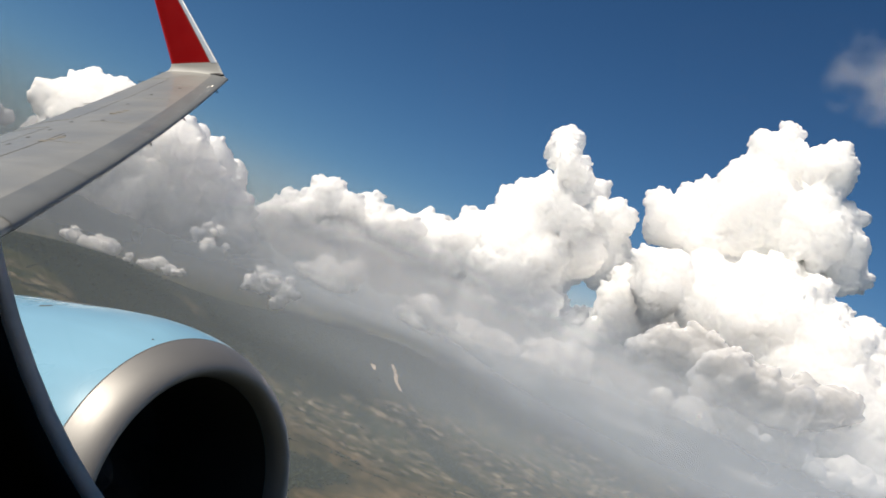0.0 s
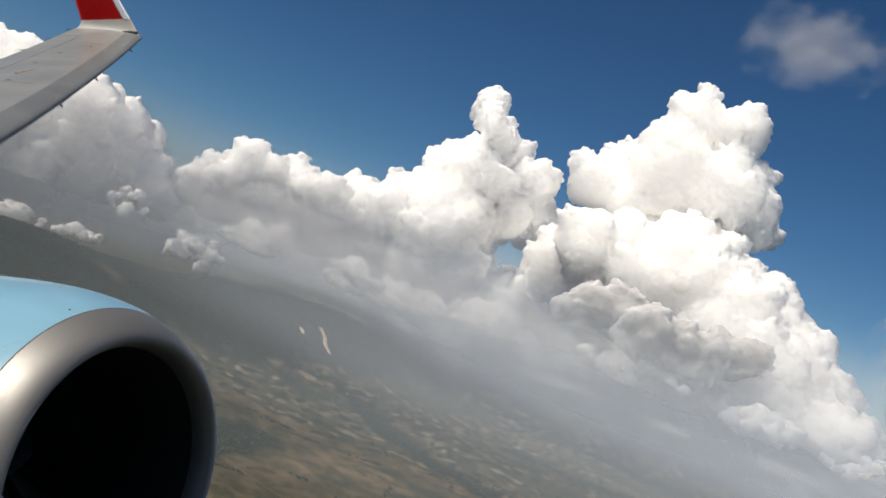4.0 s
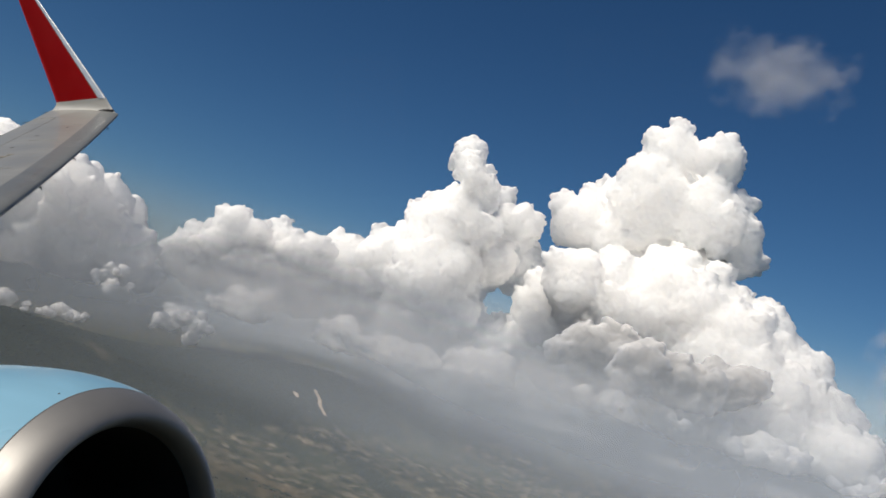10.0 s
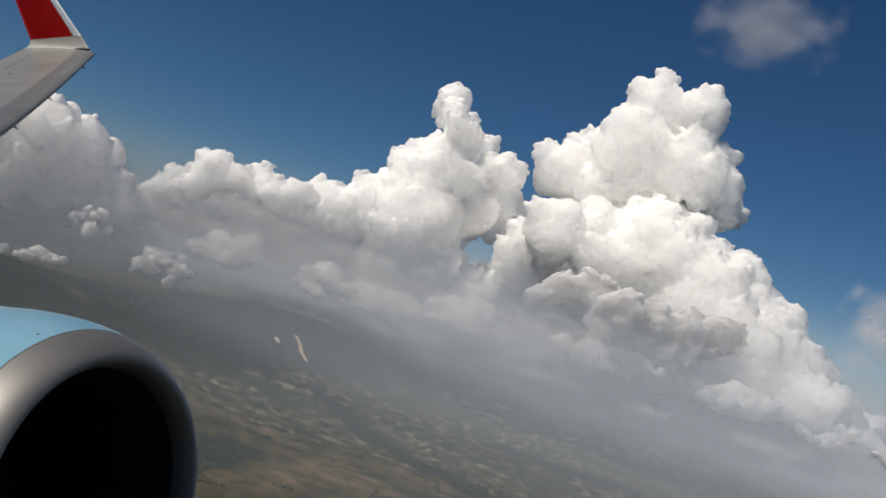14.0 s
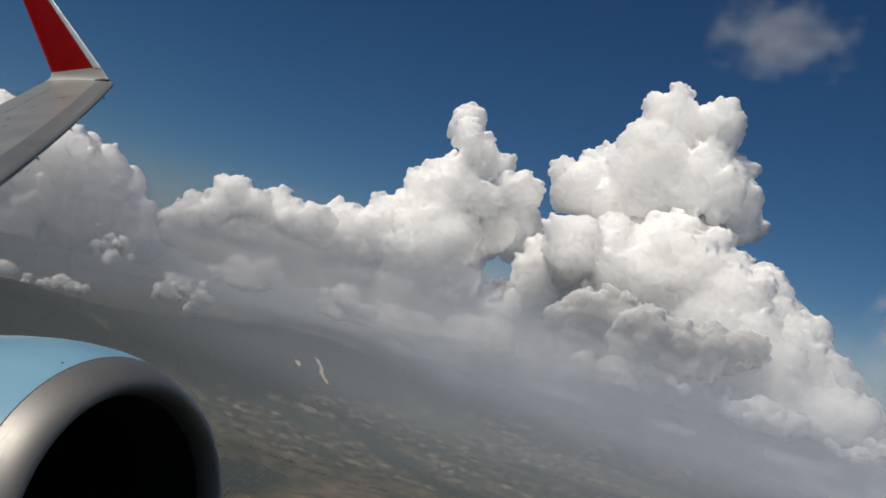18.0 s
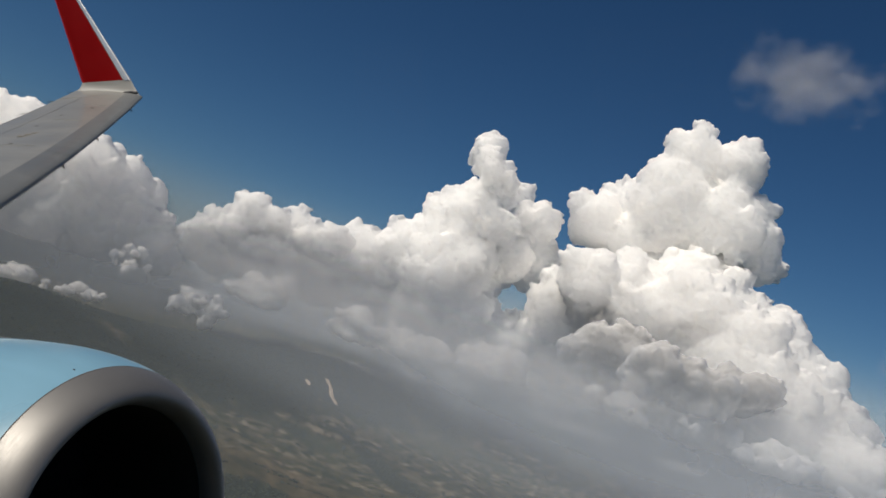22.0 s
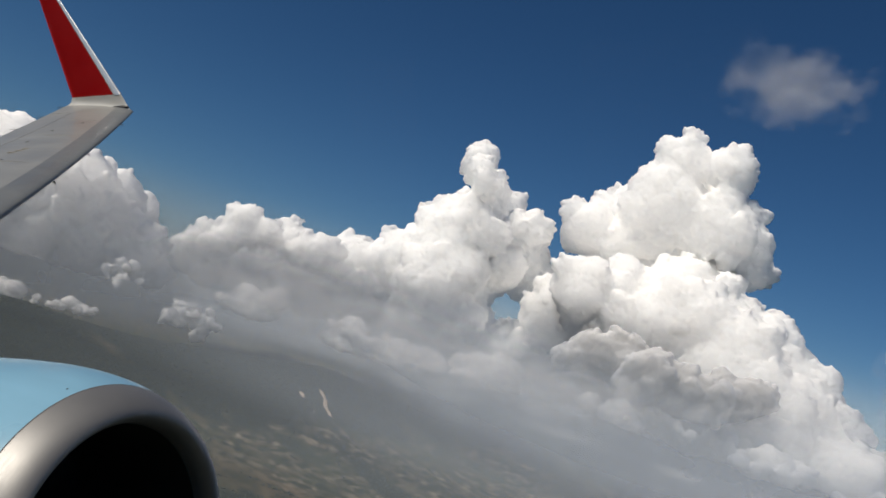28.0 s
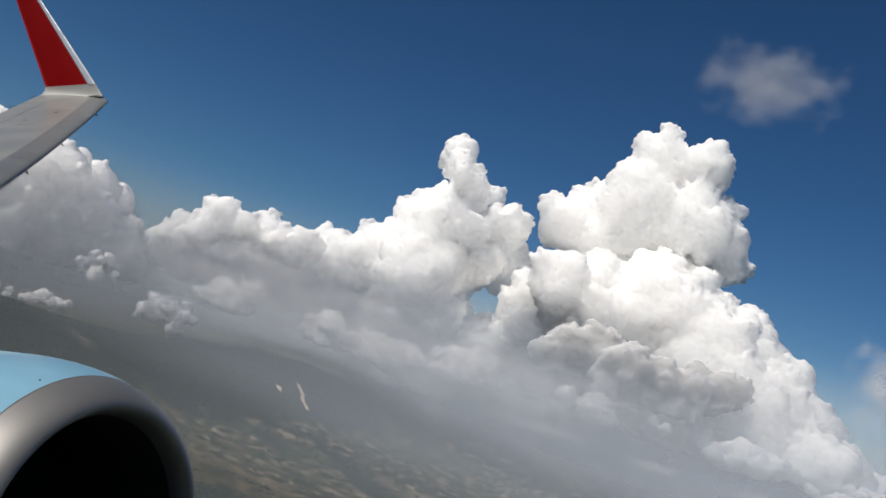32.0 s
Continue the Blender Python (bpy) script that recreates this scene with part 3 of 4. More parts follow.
def build_cabin():
    body = thing("fuselage", "white airliner fuselage side with a cabin window, seen from within", "fuselage", BANK)
    def barrel(name, radius, mat, xs):
        v, f = [], []
        seg = 96
        gap = {k for k in range(seg) if abs((k + 0.5) * 2 * math.pi / seg if k < seg // 2 else (k + 0.5) * 2 * math.pi / seg - 2 * math.pi) < 0.14}
        for x, r in xs:
            for k in range(seg):
                a = 2 * math.pi * k / seg
                v.append((x, -1.71 + radius * r * math.cos(a), radius * r * math.sin(a)))
        for i in range(len(xs) - 1):
            for k in range(seg):
                across = abs(k + 0.5 - seg / 2) < 3 and xs[i][0] in (-1.65, -0.45, 0.85)
                if xs[i][0] == -0.45 and k in gap or across:
                    continue
                f.append((i * seg + k, i * seg + (k + 1) % seg, (i + 1) * seg + (k + 1) % seg, (i + 1) * seg + k))
        f += [tuple(range(seg)), tuple(range((len(xs) - 1) * seg, len(xs) * seg))]
        return clean(mesh_of(name, v, f, mat))
    shape = [(-19, 0.35), (-15, 0.7), (-11, 0.97), (-8, 1.0), (-1.65, 1.0), (-1.25, 1.0), (-0.45, 1.0), (0.35, 1.0), (0.85, 1.0), (1.25, 1.0), (5, 1.0), (7, 0.95), (9, 0.75), (10.5, 0.4), (11, 0.15)]
    part("outer_skin", barrel("outer_skin", 1.88, M_WHITE, shape), body, "white painted outer skin")
    part("cabin_lining", barrel("cabin_lining", 1.80, M_TRIM, shape), body, "cream cabin lining")
    # the window panel, with its opening right through
    outer = []
    n = 72
    for k in range(n):
        a = 2 * math.pi * k / n
        c, s = math.cos(a), math.sin(a)
        m = max(abs(c), abs(s))
        outer.append((c / m, s / m))
    v = []
    def rim(y):
        return [Vector((-0.05 + 0.46 * c, y - 0.03 * abs(s) ** 2, 0.34 * s)) for c, s in outer]
    rows = [rim(0.125), window_ring(0.024, 0.128), window_ring(0.019, 0.150)]
    part("window_panel", clean(mesh_of("window_panel", [p for r in rows for p in r], grid_faces(3, n, False, True), M_TRIM)), body, "cream moulded window surround")
    rows = [rim(0.182), window_ring(0.085, 0.186), window_ring(0.034, 0.160)]
    part("window_forging", clean(mesh_of("window_forging", [p for r in rows for p in r], grid_faces(3, n, False, True), M_WHITE)), body, "white skin round the window")
    rows = [window_ring(0.034, 0.151), window_ring(0.014, 0.143), window_ring(0.004, 0.1455), window_ring(0.0007, 0.1496), window_ring(0.012, 0.157), window_ring(0.034, 0.1595)]
    part("window_seal", clean(mesh_of("window_seal", [p for r in rows for p in r], grid_faces(6, n, True, True), M_SEAL)), body, "black rubber window seal")
    rows = [window_ring(0.0011, 0.1497), window_ring(0.0, 0.1545), window_ring(0.004, 0.1548), window_ring(0.004, 0.1501)]
    part("window_bezel", clean(mesh_of("window_bezel", [p for r in rows for p in r], grid_faces(4, n, True, True), M_BEZEL)), body, "thin grey rim of the pane")
    ring = window_ring(0.03, 0.1585)
    glass = part("window_pane", mesh_of("window_pane", ring, [tuple(range(n))], M_PANE, False), body, "clear acrylic pane")
    glass.visible_shadow = False


build_cabin()


# ================= the land =================
RIDGE = [(-1380, 900), (-1230, 1660), (-1190, 2260), (-930, 2760), (-420, 3000), (150, 3500)]


def from_ridge(x, y):
    """Distance from the crest line of the wooded ridge."""
    best = 1e9
    for (ax, ay), (bx, by) in zip(RIDGE, RIDGE[1:]):
        dx, dy = bx - ax, by - ay
        u = min(1, max(0, ((x - ax) * dx + (y - ay) * dy) / (dx * dx + dy * dy)))
        best = min(best, math.hypot(x - ax - u * dx, y - ay - u * dy))
    return best


def height(x, y):
    """Level of the land."""
    r = math.hypot(x, y)
    h = 14 * noise.noise(Vector((x, y, 0)) * 0.0014) + 7 * noise.noise(Vector((x, y, 5)) * 0.004)
    h += 130 * math.exp(-(from_ridge(x, y) / 400) ** 2) * (1 + 0.3 * noise.noise(Vector((x, y, 9)) * 0.002))
    # far hills round about
    if r > 3000:
        k = min(1, (r - 3000) / 1700)
        b = math.atan2(-x, y)
        h += k * k * (3 - 2 * k) * (205 + 75 * noise.noise(Vector((math.cos(b) * 3.1, math.sin(b) * 3.1, 2.0))) + 26 * noise.noise(Vector((x, y, 3)) * 0.0016))
    return h


# belts of dark wood and scrub among the fields: ends and half width
BELTS = [((-760, 1560), (-250, 1290), 40), ((-300, 1330), (60, 1080), 60), ((-60, 1250), (260, 900), 75), ((-640, 1040), (-560, 800), 45), ((-420, 1900), (60, 1900), 45),
         ((150, 1750), (700, 1500), 60), ((-240, 2350), (420, 2300), 55), ((350, 1250), (640, 1000), 50), ((-330, 1090), (-210, 1110), 45)]


def woodland(x, y):
    ragged = noise.fractal(Vector((x, y, 4)) * 0.006, 0.7, 2.1, 4)
    w = (430 + 150 * ragged - from_ridge(x, y)) / 40
    clearing = noise.noise(Vector((x * 0.0021, y * 0.0032, 7)))
    w = min(w, (0.36 - clearing) * 14)
    for (ax, ay), (bx, by), half in BELTS:
        dx, dy = bx - ax, by - ay
        u = min(1, max(0, ((x - ax) * dx + (y - ay) * dy) / (dx * dx + dy * dy)))
        w = max(w, (half * (1 + 0.9 * ragged) - math.hypot(x - ax - u * dx, y - ay - u * dy)) / 16)
    return min(1, max(0, w))


def moorland(x, y):
    """Open brown grazing on the near side of the valley."""
    b, r = math.degrees(math.atan2(-x, y)), math.hypot(x, y)
    rag = noise.fractal(Vector((x, y, 12)) * 0.004, 0.8, 2.1, 5)
    return min(1, max(0, 0.5 + min((b - 15) / 5, (1350 - r) / 170) + 1.5 * rag))


def build_land():
    seg, radii = 560, [0.0] + [120 * 1.0225 ** i for i in range(168)]
    v = [(0, 0, height(0, 0))]
    cov, open_land = [0.0], [0.0]
    for r in radii[1:]:
        r = min(r, 4850)
        for k in range(seg):
            a = 2 * math.pi * k / seg
            x, y = -r * math.sin(a), r * math.cos(a)
            v.append((x, y, height(x, y)))
            cov.append(woodland(x, y))
            open_land.append(moorland(x, y))
    f = [(0, 1 + k, 1 + (k + 1) % seg) for k in range(seg)]
    f += [tuple(1 + i for i in q) for q in grid_faces(len(radii) - 1, seg, False, True)]
    me = clean(mesh_of("ground", v, f, M_LAND))
    at = me.attributes.new("woodland", "FLOAT", "POINT")
    at.data.foreach_set("value", cov)
    at = me.attributes.new("moorland", "FLOAT", "POINT")
    at.data.foreach_set("value", open_land)
    return tagged(new("ground", me), "rolling farmland with brown fields, scrub and dark woods", "ground", kind="structure")


build_land()


def strip(name, line, width, mat, lift=0.5, label="", kind="structure"):
    """A road laid on the land along a few bends."""
    pts = [Vector(p) for p in line]
    fine = []
    for i in range(len(pts) - 1):
        for s in np.linspace(0, 1, 24, endpoint=False):
            fine.append(pts[i].lerp(pts[i + 1], s))
    fine.append(pts[-1])
    v = []
    for i, p in enumerate(fine):
        d = (fine[min(i + 1, len(fine) - 1)] - fine[max(i - 1, 0)]).normalized()
        nrm = Vector((-d.y, d.x))
        j = 6 * noise.noise(Vector((p.x, p.y, 0)) * 0.01)
        for e in (-1, 1):
            q = p + nrm * (e * width * (0.8 + 0.3 * noise.noise(Vector((p.x, p.y, e)) * 0.05)) + j)
            v.append((q.x, q.y, height(q.x, q.y) + lift))
    ob = new(name, clean(mesh_of(name, v, grid_faces(len(fine), 2), mat)))
    return tagged(ob, label, "road", kind=kind)


strip("road", [(-420, 560), (-400, 632), (-330, 790), (-289, 906), (-233, 960), (-150, 1030), (40, 1130), (240, 1160)], 1.3, M_ROAD, 0.6, "pale dirt road between the fields")
strip("road", [(-330, 790), (-420, 860), (-560, 900), (-700, 880)], 0.7, M_ROAD, 0.6, "pale dirt road between the fields")
strip("road", [(-150, 1030), (-240, 1250), (-480, 1500), (-760, 1640)], 0.9, M_ROAD, 0.8, "pale dirt road between the fields")
strip("road", [(240, 1160), (100, 1500), (-200, 1850), (-520, 2100)], 1.1, M_ROAD, 0.8, "pale dirt road between the fields")
strip("quarry", [(-1010, 1860), (-960, 1800), (-915, 1730), (-870, 1680)], 7, M_QUARRY, 3.0, "bare pale quarry cut in the wooded slope")
strip("quarry", [(-985, 1720), (-950, 1680)], 7, M_QUARRY, 3.0, "bare pale quarry cut in the wooded slope")


# ================= clouds =================
def sphere(sub):
    bm = bmesh.new()
    bmesh.ops.create_icosphere(bm, subdivisions=sub, radius=1)
    v = np.array([tuple(p.co) for p in bm.verts])
    f = np.array([[p.index for p in q.verts] for q in bm.faces])
    bm.free()
    return v, f


BALL = {1: sphere(1), 2: sphere(2), 3: sphere(3)}
puff_tex = bpy.data.textures.new("puffs", "VORONOI")
puff_tex.distance_metric, puff_tex.noise_intensity = "DISTANCE_SQUARED", 1.0


def merged(heap, name, cell, layers, mat, spread):
    """One skin round a heap of balls, with rounded puffs on puffs and the large way that it faces at each point."""
    ob = new("heap", heap)

    def skin():
        rm = ob.modifiers.new("merge", "REMESH")
        rm.mode, rm.voxel_size, rm.use_smooth_shade = "VOXEL", cell, True
        sm = ob.modifiers.new("soften", "SMOOTH")
        sm.factor, sm.iterations = 0.5, 2

    skin()
    for size, amount in layers:
        tex = puff_tex.copy()
        tex.noise_scale = size
        dp = ob.modifiers.new("billow", "DISPLACE")
        dp.texture, dp.strength, dp.mid_level, dp.texture_coords = tex, amount, 0.25, "LOCAL"
    skin()
    ob.modifiers["soften.001"].iterations = 1
    skinned = ob.evaluated_get(bpy.context.evaluated_depsgraph_get()).to_mesh()
    count = len(skinned.vertices)
    co, n = np.empty(count * 3, np.float32), np.empty(count * 3, np.float32)
    skinned.vertices.foreach_get("co", co)
    skinned.vertices.foreach_get("normal", n)
    co, n = co.reshape(-1, 3), n.reshape(-1, 3)
    e = np.empty(len(skinned.edges) * 2, np.int32)
    skinned.edges.foreach_get("vertices", e)
    quads = np.empty(len(skinned.loops), np.int32)
    skinned.loops.foreach_get("vertex_index", quads)
    quads = quads.reshape(-1, 4)
    bpy.data.objects.remove(ob)
    a, b = e[0::2], e[1::2]
    both, other = np.concatenate((a, b)), np.concatenate((b, a))
    near = np.maximum(np.bincount(both, minlength=count), 1)
    for step in range(spread):
        n = np.stack([np.bincount(both, n[other, k], count) / near for k in range(3)], 1)
    n /= np.linalg.norm(n, axis=1, keepdims=True) + 1e-9
    # each separate body of cloud is a mesh of its own; shreds are left out
    label, before = np.arange(count), None
    while before is None or (label != before).any():
        before = label.copy()
        low = np.minimum(label[a], label[b])
        np.minimum.at(label, a, low)
        np.minimum.at(label, b, low)
        label = label[label]
    bodies = []
    for key, size in zip(*np.unique(label, return_counts=True)):
        if size < max(250, 0.03 * count):
            continue
        mine = label == key
        index = np.cumsum(mine) - 1
        faces = index[quads[mine[quads[:, 0]]]]
        me = bpy.data.meshes.new(name)
        me.vertices.add(int(size))
        me.vertices.foreach_set("co", co[mine].ravel())
        me.loops.add(faces.size)
        me.loops.foreach_set("vertex_index", faces.astype(np.int32).ravel())
        me.polygons.add(len(faces))
        me.polygons.foreach_set("loop_start", np.arange(0, faces.size, 4, dtype=np.int32))
        me.polygons.foreach_set("use_smooth", [True] * len(faces))
        me.update(calc_edges=True)
        me.attributes.new("soft", "FLOAT_VECTOR", "POINT").data.foreach_set("vector", n[mine].astype(np.float32).ravel())
        me.materials.append(mat)
        bodies.append(me)
    return bodies


def build_cloud(name, label, distance, lobes, mat, cell=None, flat=1.0, seed=1, puff=(15, 6), deep=1.0, group="clouds", floor=None):
    """A heap of billows. lobes: bearing left of north, height over the horizon and radius, all in degrees from the eye."""
    rng = np.random.default_rng(seed)
    vs, fs, off = [], [], 0

    def add(c, r, sub):
        nonlocal off
        bv, bf = BALL[sub]
        v = bv * np.array([r, r, r * flat]) + c
        vs.append(v)
        fs.append(bf + off)
        off += len(bv)

    # fill the clefts between neighbouring billows
    filled = list(lobes)
    for i, (b0, e0, a0) in enumerate(lobes):
        for b1, e1, a1 in lobes[:i]:
            gap = math.hypot(b1 - b0, e1 - e0)
            mid = ((b0 + b1) / 2, (e0 + e1) / 2)
            if gap < 1.35 * (a0 + a1) and math.hypot(mid[0] - 17.4, mid[1] - 4.4) > 2.6:
                filled.append(((b0 + b1) / 2, (e0 + e1) / 2 - 0.1, 0.78 * min(a0, a1)))
    for b, e, a in filled:
        d = distance * (1 + 0.05 * rng.uniform(-1, 1))
        bb, ee = radians(b), radians(e)
        c = np.array([-math.sin(bb) * math.cos(ee) * d, math.cos(bb) * math.cos(ee) * d, 300 + math.sin(ee) * d])
        R = d * math.tan(radians(a))
        for extra in range(2 if deep else 1):
            cc = c + extra * R * 0.9 * deep * np.array([-math.sin(bb), math.cos(bb), -0.2])
            add(cc, R * 0.92, 3)
            for i in range(puff[0] if extra == 0 else 6):
                n = rng.normal(size=3)
                n[2] = n[2] * 0.9 + 0.25
                n /= np.linalg.norm(n)
                r1 = R * rng.uniform(0.28, 0.5)
                c1 = cc + n * np.array([1, 1, flat]) * R * rng.uniform(0.62, 0.8)
                add(c1, r1, 2)
                for j in range(puff[1]):
                    m = rng.normal(size=3) + n * 0.8
                    m /= np.linalg.norm(m)
                    add(c1 + m * np.array([1, 1, flat]) * r1 * rng.uniform(0.75, 0.95), r1 * rng.uniform(0.25, 0.45), 1)
    v, f = np.concatenate(vs), np.concatenate(fs)
    if floor is not None:
        zb = 300 + distance * math.tan(radians(floor))
        low = v[:, 2] < zb
        v[low, 2] = zb + (v[low, 2] - zb) * 0.12
    base = v.mean(0)
    base[2] = v[:, 2].min()
    v = v - base
    cell = cell or distance * 0.0017
    heap = bpy.data.meshes.new("heap")
    heap.vertices.add(len(v))
    heap.vertices.foreach_set("co", v.astype(np.float32).ravel())
    heap.loops.add(f.size)
    heap.loops.foreach_set("vertex_index", f.astype(np.int32).ravel())
    heap.polygons.add(len(f))
    heap.polygons.foreach_set("loop_start", np.arange(0, f.size, 3, dtype=np.int32))
    heap.update(calc_edges=True)
    big = min(distance * 0.03, 1.15 * distance * math.tan(radians(max(a for _, _, a in lobes))))
    layers = [(big, -0.43 * big), (0.4 * big, -0.22 * big), (0.19 * big, -0.155 * big)]
    for me in merged(heap, name, cell, layers, mat, 36):
        tagged(new(name, me), label, "cloud", group).location = base
    bpy.data.meshes.remove(heap)


build_cloud("cloud", "towering white cumulus head with cauliflower billows", 3300,
            [(8.3, 16.9, 2.3), (5.3, 17.1, 1.9), (9.2, 14.4, 2.8), (11.3, 12.2, 2.5), (13.7, 11.4, 1.9), (5.3, 13.0, 3.2), (2.8, 11.5, 1.6), (1.4, 11.2, 0.8), (8.0, 10.2, 3.0), (11.6, 9.0, 2.1)], M_CLOUD, cell=3.5, seed=2, floor=4)
build_cloud("cloud", "brilliant white cumulus shoulder falling away in billows", 2900,
            [(12.8, 7.0, 2.5), (9.9, 6.9, 2.8), (6.8, 7.9, 2.8), (4.2, 7.8, 2.9), (1.8, 6.2, 2.9), (-0.5, 5.9, 2.2), (-1.6, 3.7, 2.9), (2.2, 3.5, 2.8), (6.3, 4.3, 3.4), (10.1, 3.9, 2.8), (-4.3, 1.7, 2.6), (-1.2, 1.1, 3.4), (3.0, -0.2, 3.1), (-7.2, 0.2, 1.9), (-6.0, -0.4, 2.4)], M_CLOUD, cell=3.4, seed=3, floor=-1.4)
build_cloud("cloud", "low white cumulus trailing off along the horizon", 3000,
            [(-9.3, -0.8, 1.5), (-10.9, -1.3, 1.4), (-12.3, -1.3, 1.3), (-14.1, -1.6, 1.3), (-16.3, -1.7, 1.2), (-7.9, -1.9, 1.4)], M_CLOUD, seed=4, floor=-1.7)
build_cloud("cloud", "broad white cumulus bank with one tall turret", 3100,
            [(22.6, 13.7, 1.3), (22.2, 12.9, 1.15), (21.5, 12.0, 1.2), (21.0, 11.2, 1.2), (19.9, 10.4, 1.9), (17.6, 9.9, 1.4), (23.1, 8.3, 2.6), (25.0, 6.2, 2.2), (20.3, 7.1, 2.9), (17.0, 7.1, 1.9), (23.1, 4.1, 3.3), (26.5, 4.5, 2.3), (29.1, 3.7, 2.3), (31.5, 3.7, 1.6), (33.6, 3.9, 1.7), (37.2, 4.0, 1.6), (35.1, 1.7, 2.3), (39.2, 1.4, 2.0), (14.4, 4.4, 2.4), (20.8, 3.9, 1.7), (17.6, 0.9, 2.2)], M_CLOUD, cell=3.5, seed=5, floor=-0.2)
build_cloud("cloud", "grey-white underside of a broad cumulus bank", 3150,
            [(38.5, 0.4, 1.7), (35.0, 0.8, 2.2), (31.1, 1.4, 3.0), (27.1, 1.5, 3.3), (23.2, 1.2, 3.2), (19.4, 0.2, 2.2), (15.2, 1.6, 2.6), (12.0, 0.4, 2.6), (8.0, 0.6, 2.6), (4.0, 0.2, 2.6), (0.0, -0.1, 2.4)], M_CLOUD, cell=8.0, seed=6, flat=0.62, floor=-1.0)
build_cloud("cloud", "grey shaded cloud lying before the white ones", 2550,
            [(12.6, 2.0, 1.1), (10.9, 2.9, 1.7), (9.0, 3.2, 1.9), (6.8, 2.6, 2.0), (4.4, 2.2, 2.1), (1.9, 2.5, 2.0), (0.3, 2.9, 1.6), (7.6, 1.2, 1.5), (3.2, 0.7, 1.6)], M_CLOUD_SHADED, cell=3.4, seed=7, flat=0.85, floor=0.3)
build_cloud("cloud", "hazy white cumulus beyond the wing", 2700,
            [(44.2, 2.2, 1.9), (45.4, 3.4, 1.5), (47.6, 2.9, 2.4), (50.2, 2.8, 2.8), (53.4, 2.8, 3.2), (43.5, 0.2, 2.2), (41.9, -0.9, 1.2), (46.3, -0.6, 2.4), (49.5, -0.8, 2.8), (53.0, -0.6, 3.0)], M_CLOUD, cell=4.0, seed=9, floor=-2.2)


def scatter(bearing, up, wide, high, size, count, seed):
    """Lobes heaped at random in a low oval."""
    r = random.Random(seed)
    lobes = []
    for k in range(count):
        q, w = r.uniform(-1, 1), r.uniform(-1, 1)
        lobes.append((bearing + wide * q, up + high * w * math.sqrt(1 - q * q) - 0.35 * high * q * q, size * r.uniform(0.4, 1.0) * (1 - 0.5 * abs(q))))
    return lobes


build_cloud("cloud", "small ragged cream-white cumulus low in the haze", 2440, scatter(38.6, -3.2, 2.2, 1.0, 0.75, 15, 3), M_CLOUD, cell=2.3, seed=10, puff=(11, 5), floor=-4.6)
build_cloud("cloud", "small ragged cream-white cumulus low in the haze", 2420, scatter(43.6, -1.5, 1.2, 0.9, 0.6, 10, 5), M_CLOUD, cell=2.3, seed=31, puff=(11, 5), floor=-2.8)
build_cloud("cloud", "long low strip of cream cumulus in the haze", 2450, scatter(48.6, -4.4, 4.6, 0.5, 0.75, 24, 7), M_CLOUD, cell=2.4, seed=32, puff=(9, 4), flat=0.75, floor=-5.1)
# broken tiers of low cumulus below the great bank, sinking into the haze: first and last bearing, height, size, distance
rng_tier = random.Random(8)
for k, (b0, b1, up, size, far) in enumerate(((37, 29, -0.9, 1.7, 2500), (29, 21, -1.2, 1.9, 2500), (20, 12, -1.1, 1.8, 2480), (11, 3, -0.8, 1.8, 2450), (2, -6, -1.0, 1.6, 2450), (-6, -12, -1.6, 1.2, 2420))):
    tier = []
    for j in range(max(3, round((b0 - b1) / size * 2.2))):
        q = rng_tier.random()
        tier.append((b0 + (b1 - b0) * q, up + size * rng_tier.gauss(0, 0.28), size * rng_tier.uniform(0.3, 0.95) * (0.6 + 0.4 * math.sin(math.pi * q))))
    build_cloud("cloud", "low broken cumulus sinking into the haze under the bank", far, tier, M_CLOUD, cell=2.3 if size < 1 else 3.6, seed=40 + k, puff=(11, 4), flat=0.75,
                floor=up - 0.55 * size, group="low tiers of cumulus")
build_cloud("cloud", "tall white cumulus bank off the wing tip's far side", 3000,
            [(-17.5, 3.2, 1.9), (-19.5, 5.0, 2.4), (-22.5, 6.6, 2.9), (-25.5, 7.5, 3.2), (-21.0, 2.4, 2.8), (-24.5, 3.2, 3.3), (-28.0, 4.5, 3.5), (-18.2, 0.8, 1.6), (-23.0, 0.4, 2.6), (-31.5, 7.0, 3.6)], M_CLOUD, cell=7.0, seed=14, floor=-0.9)
# a row of small far cumulus in the haze along the horizon
rng_row = random.Random(5)
for bearing, wide in ((52, 1.2), (49, 0.7), (46, 0.9), (42, 0.6), (-16, 1.0), (-18.5, 0.8), (-21, 1.1), (55, 1.5), (59, 1.3)):
    lobes = []
    for k in range(5):
        lobes.append((bearing + wide * rng_row.uniform(-1.3, 1.3), 0.25 + wide * rng_row.uniform(0.0, 0.7), wide * rng_row.uniform(0.35, 0.7)))
    build_cloud("cloud", "small far cumulus with a flat base in the haze", 4200, lobes, M_CLOUD, cell=11.0, seed=int(100 + bearing), puff=(8, 3), floor=0.1, group="far row of small clouds")


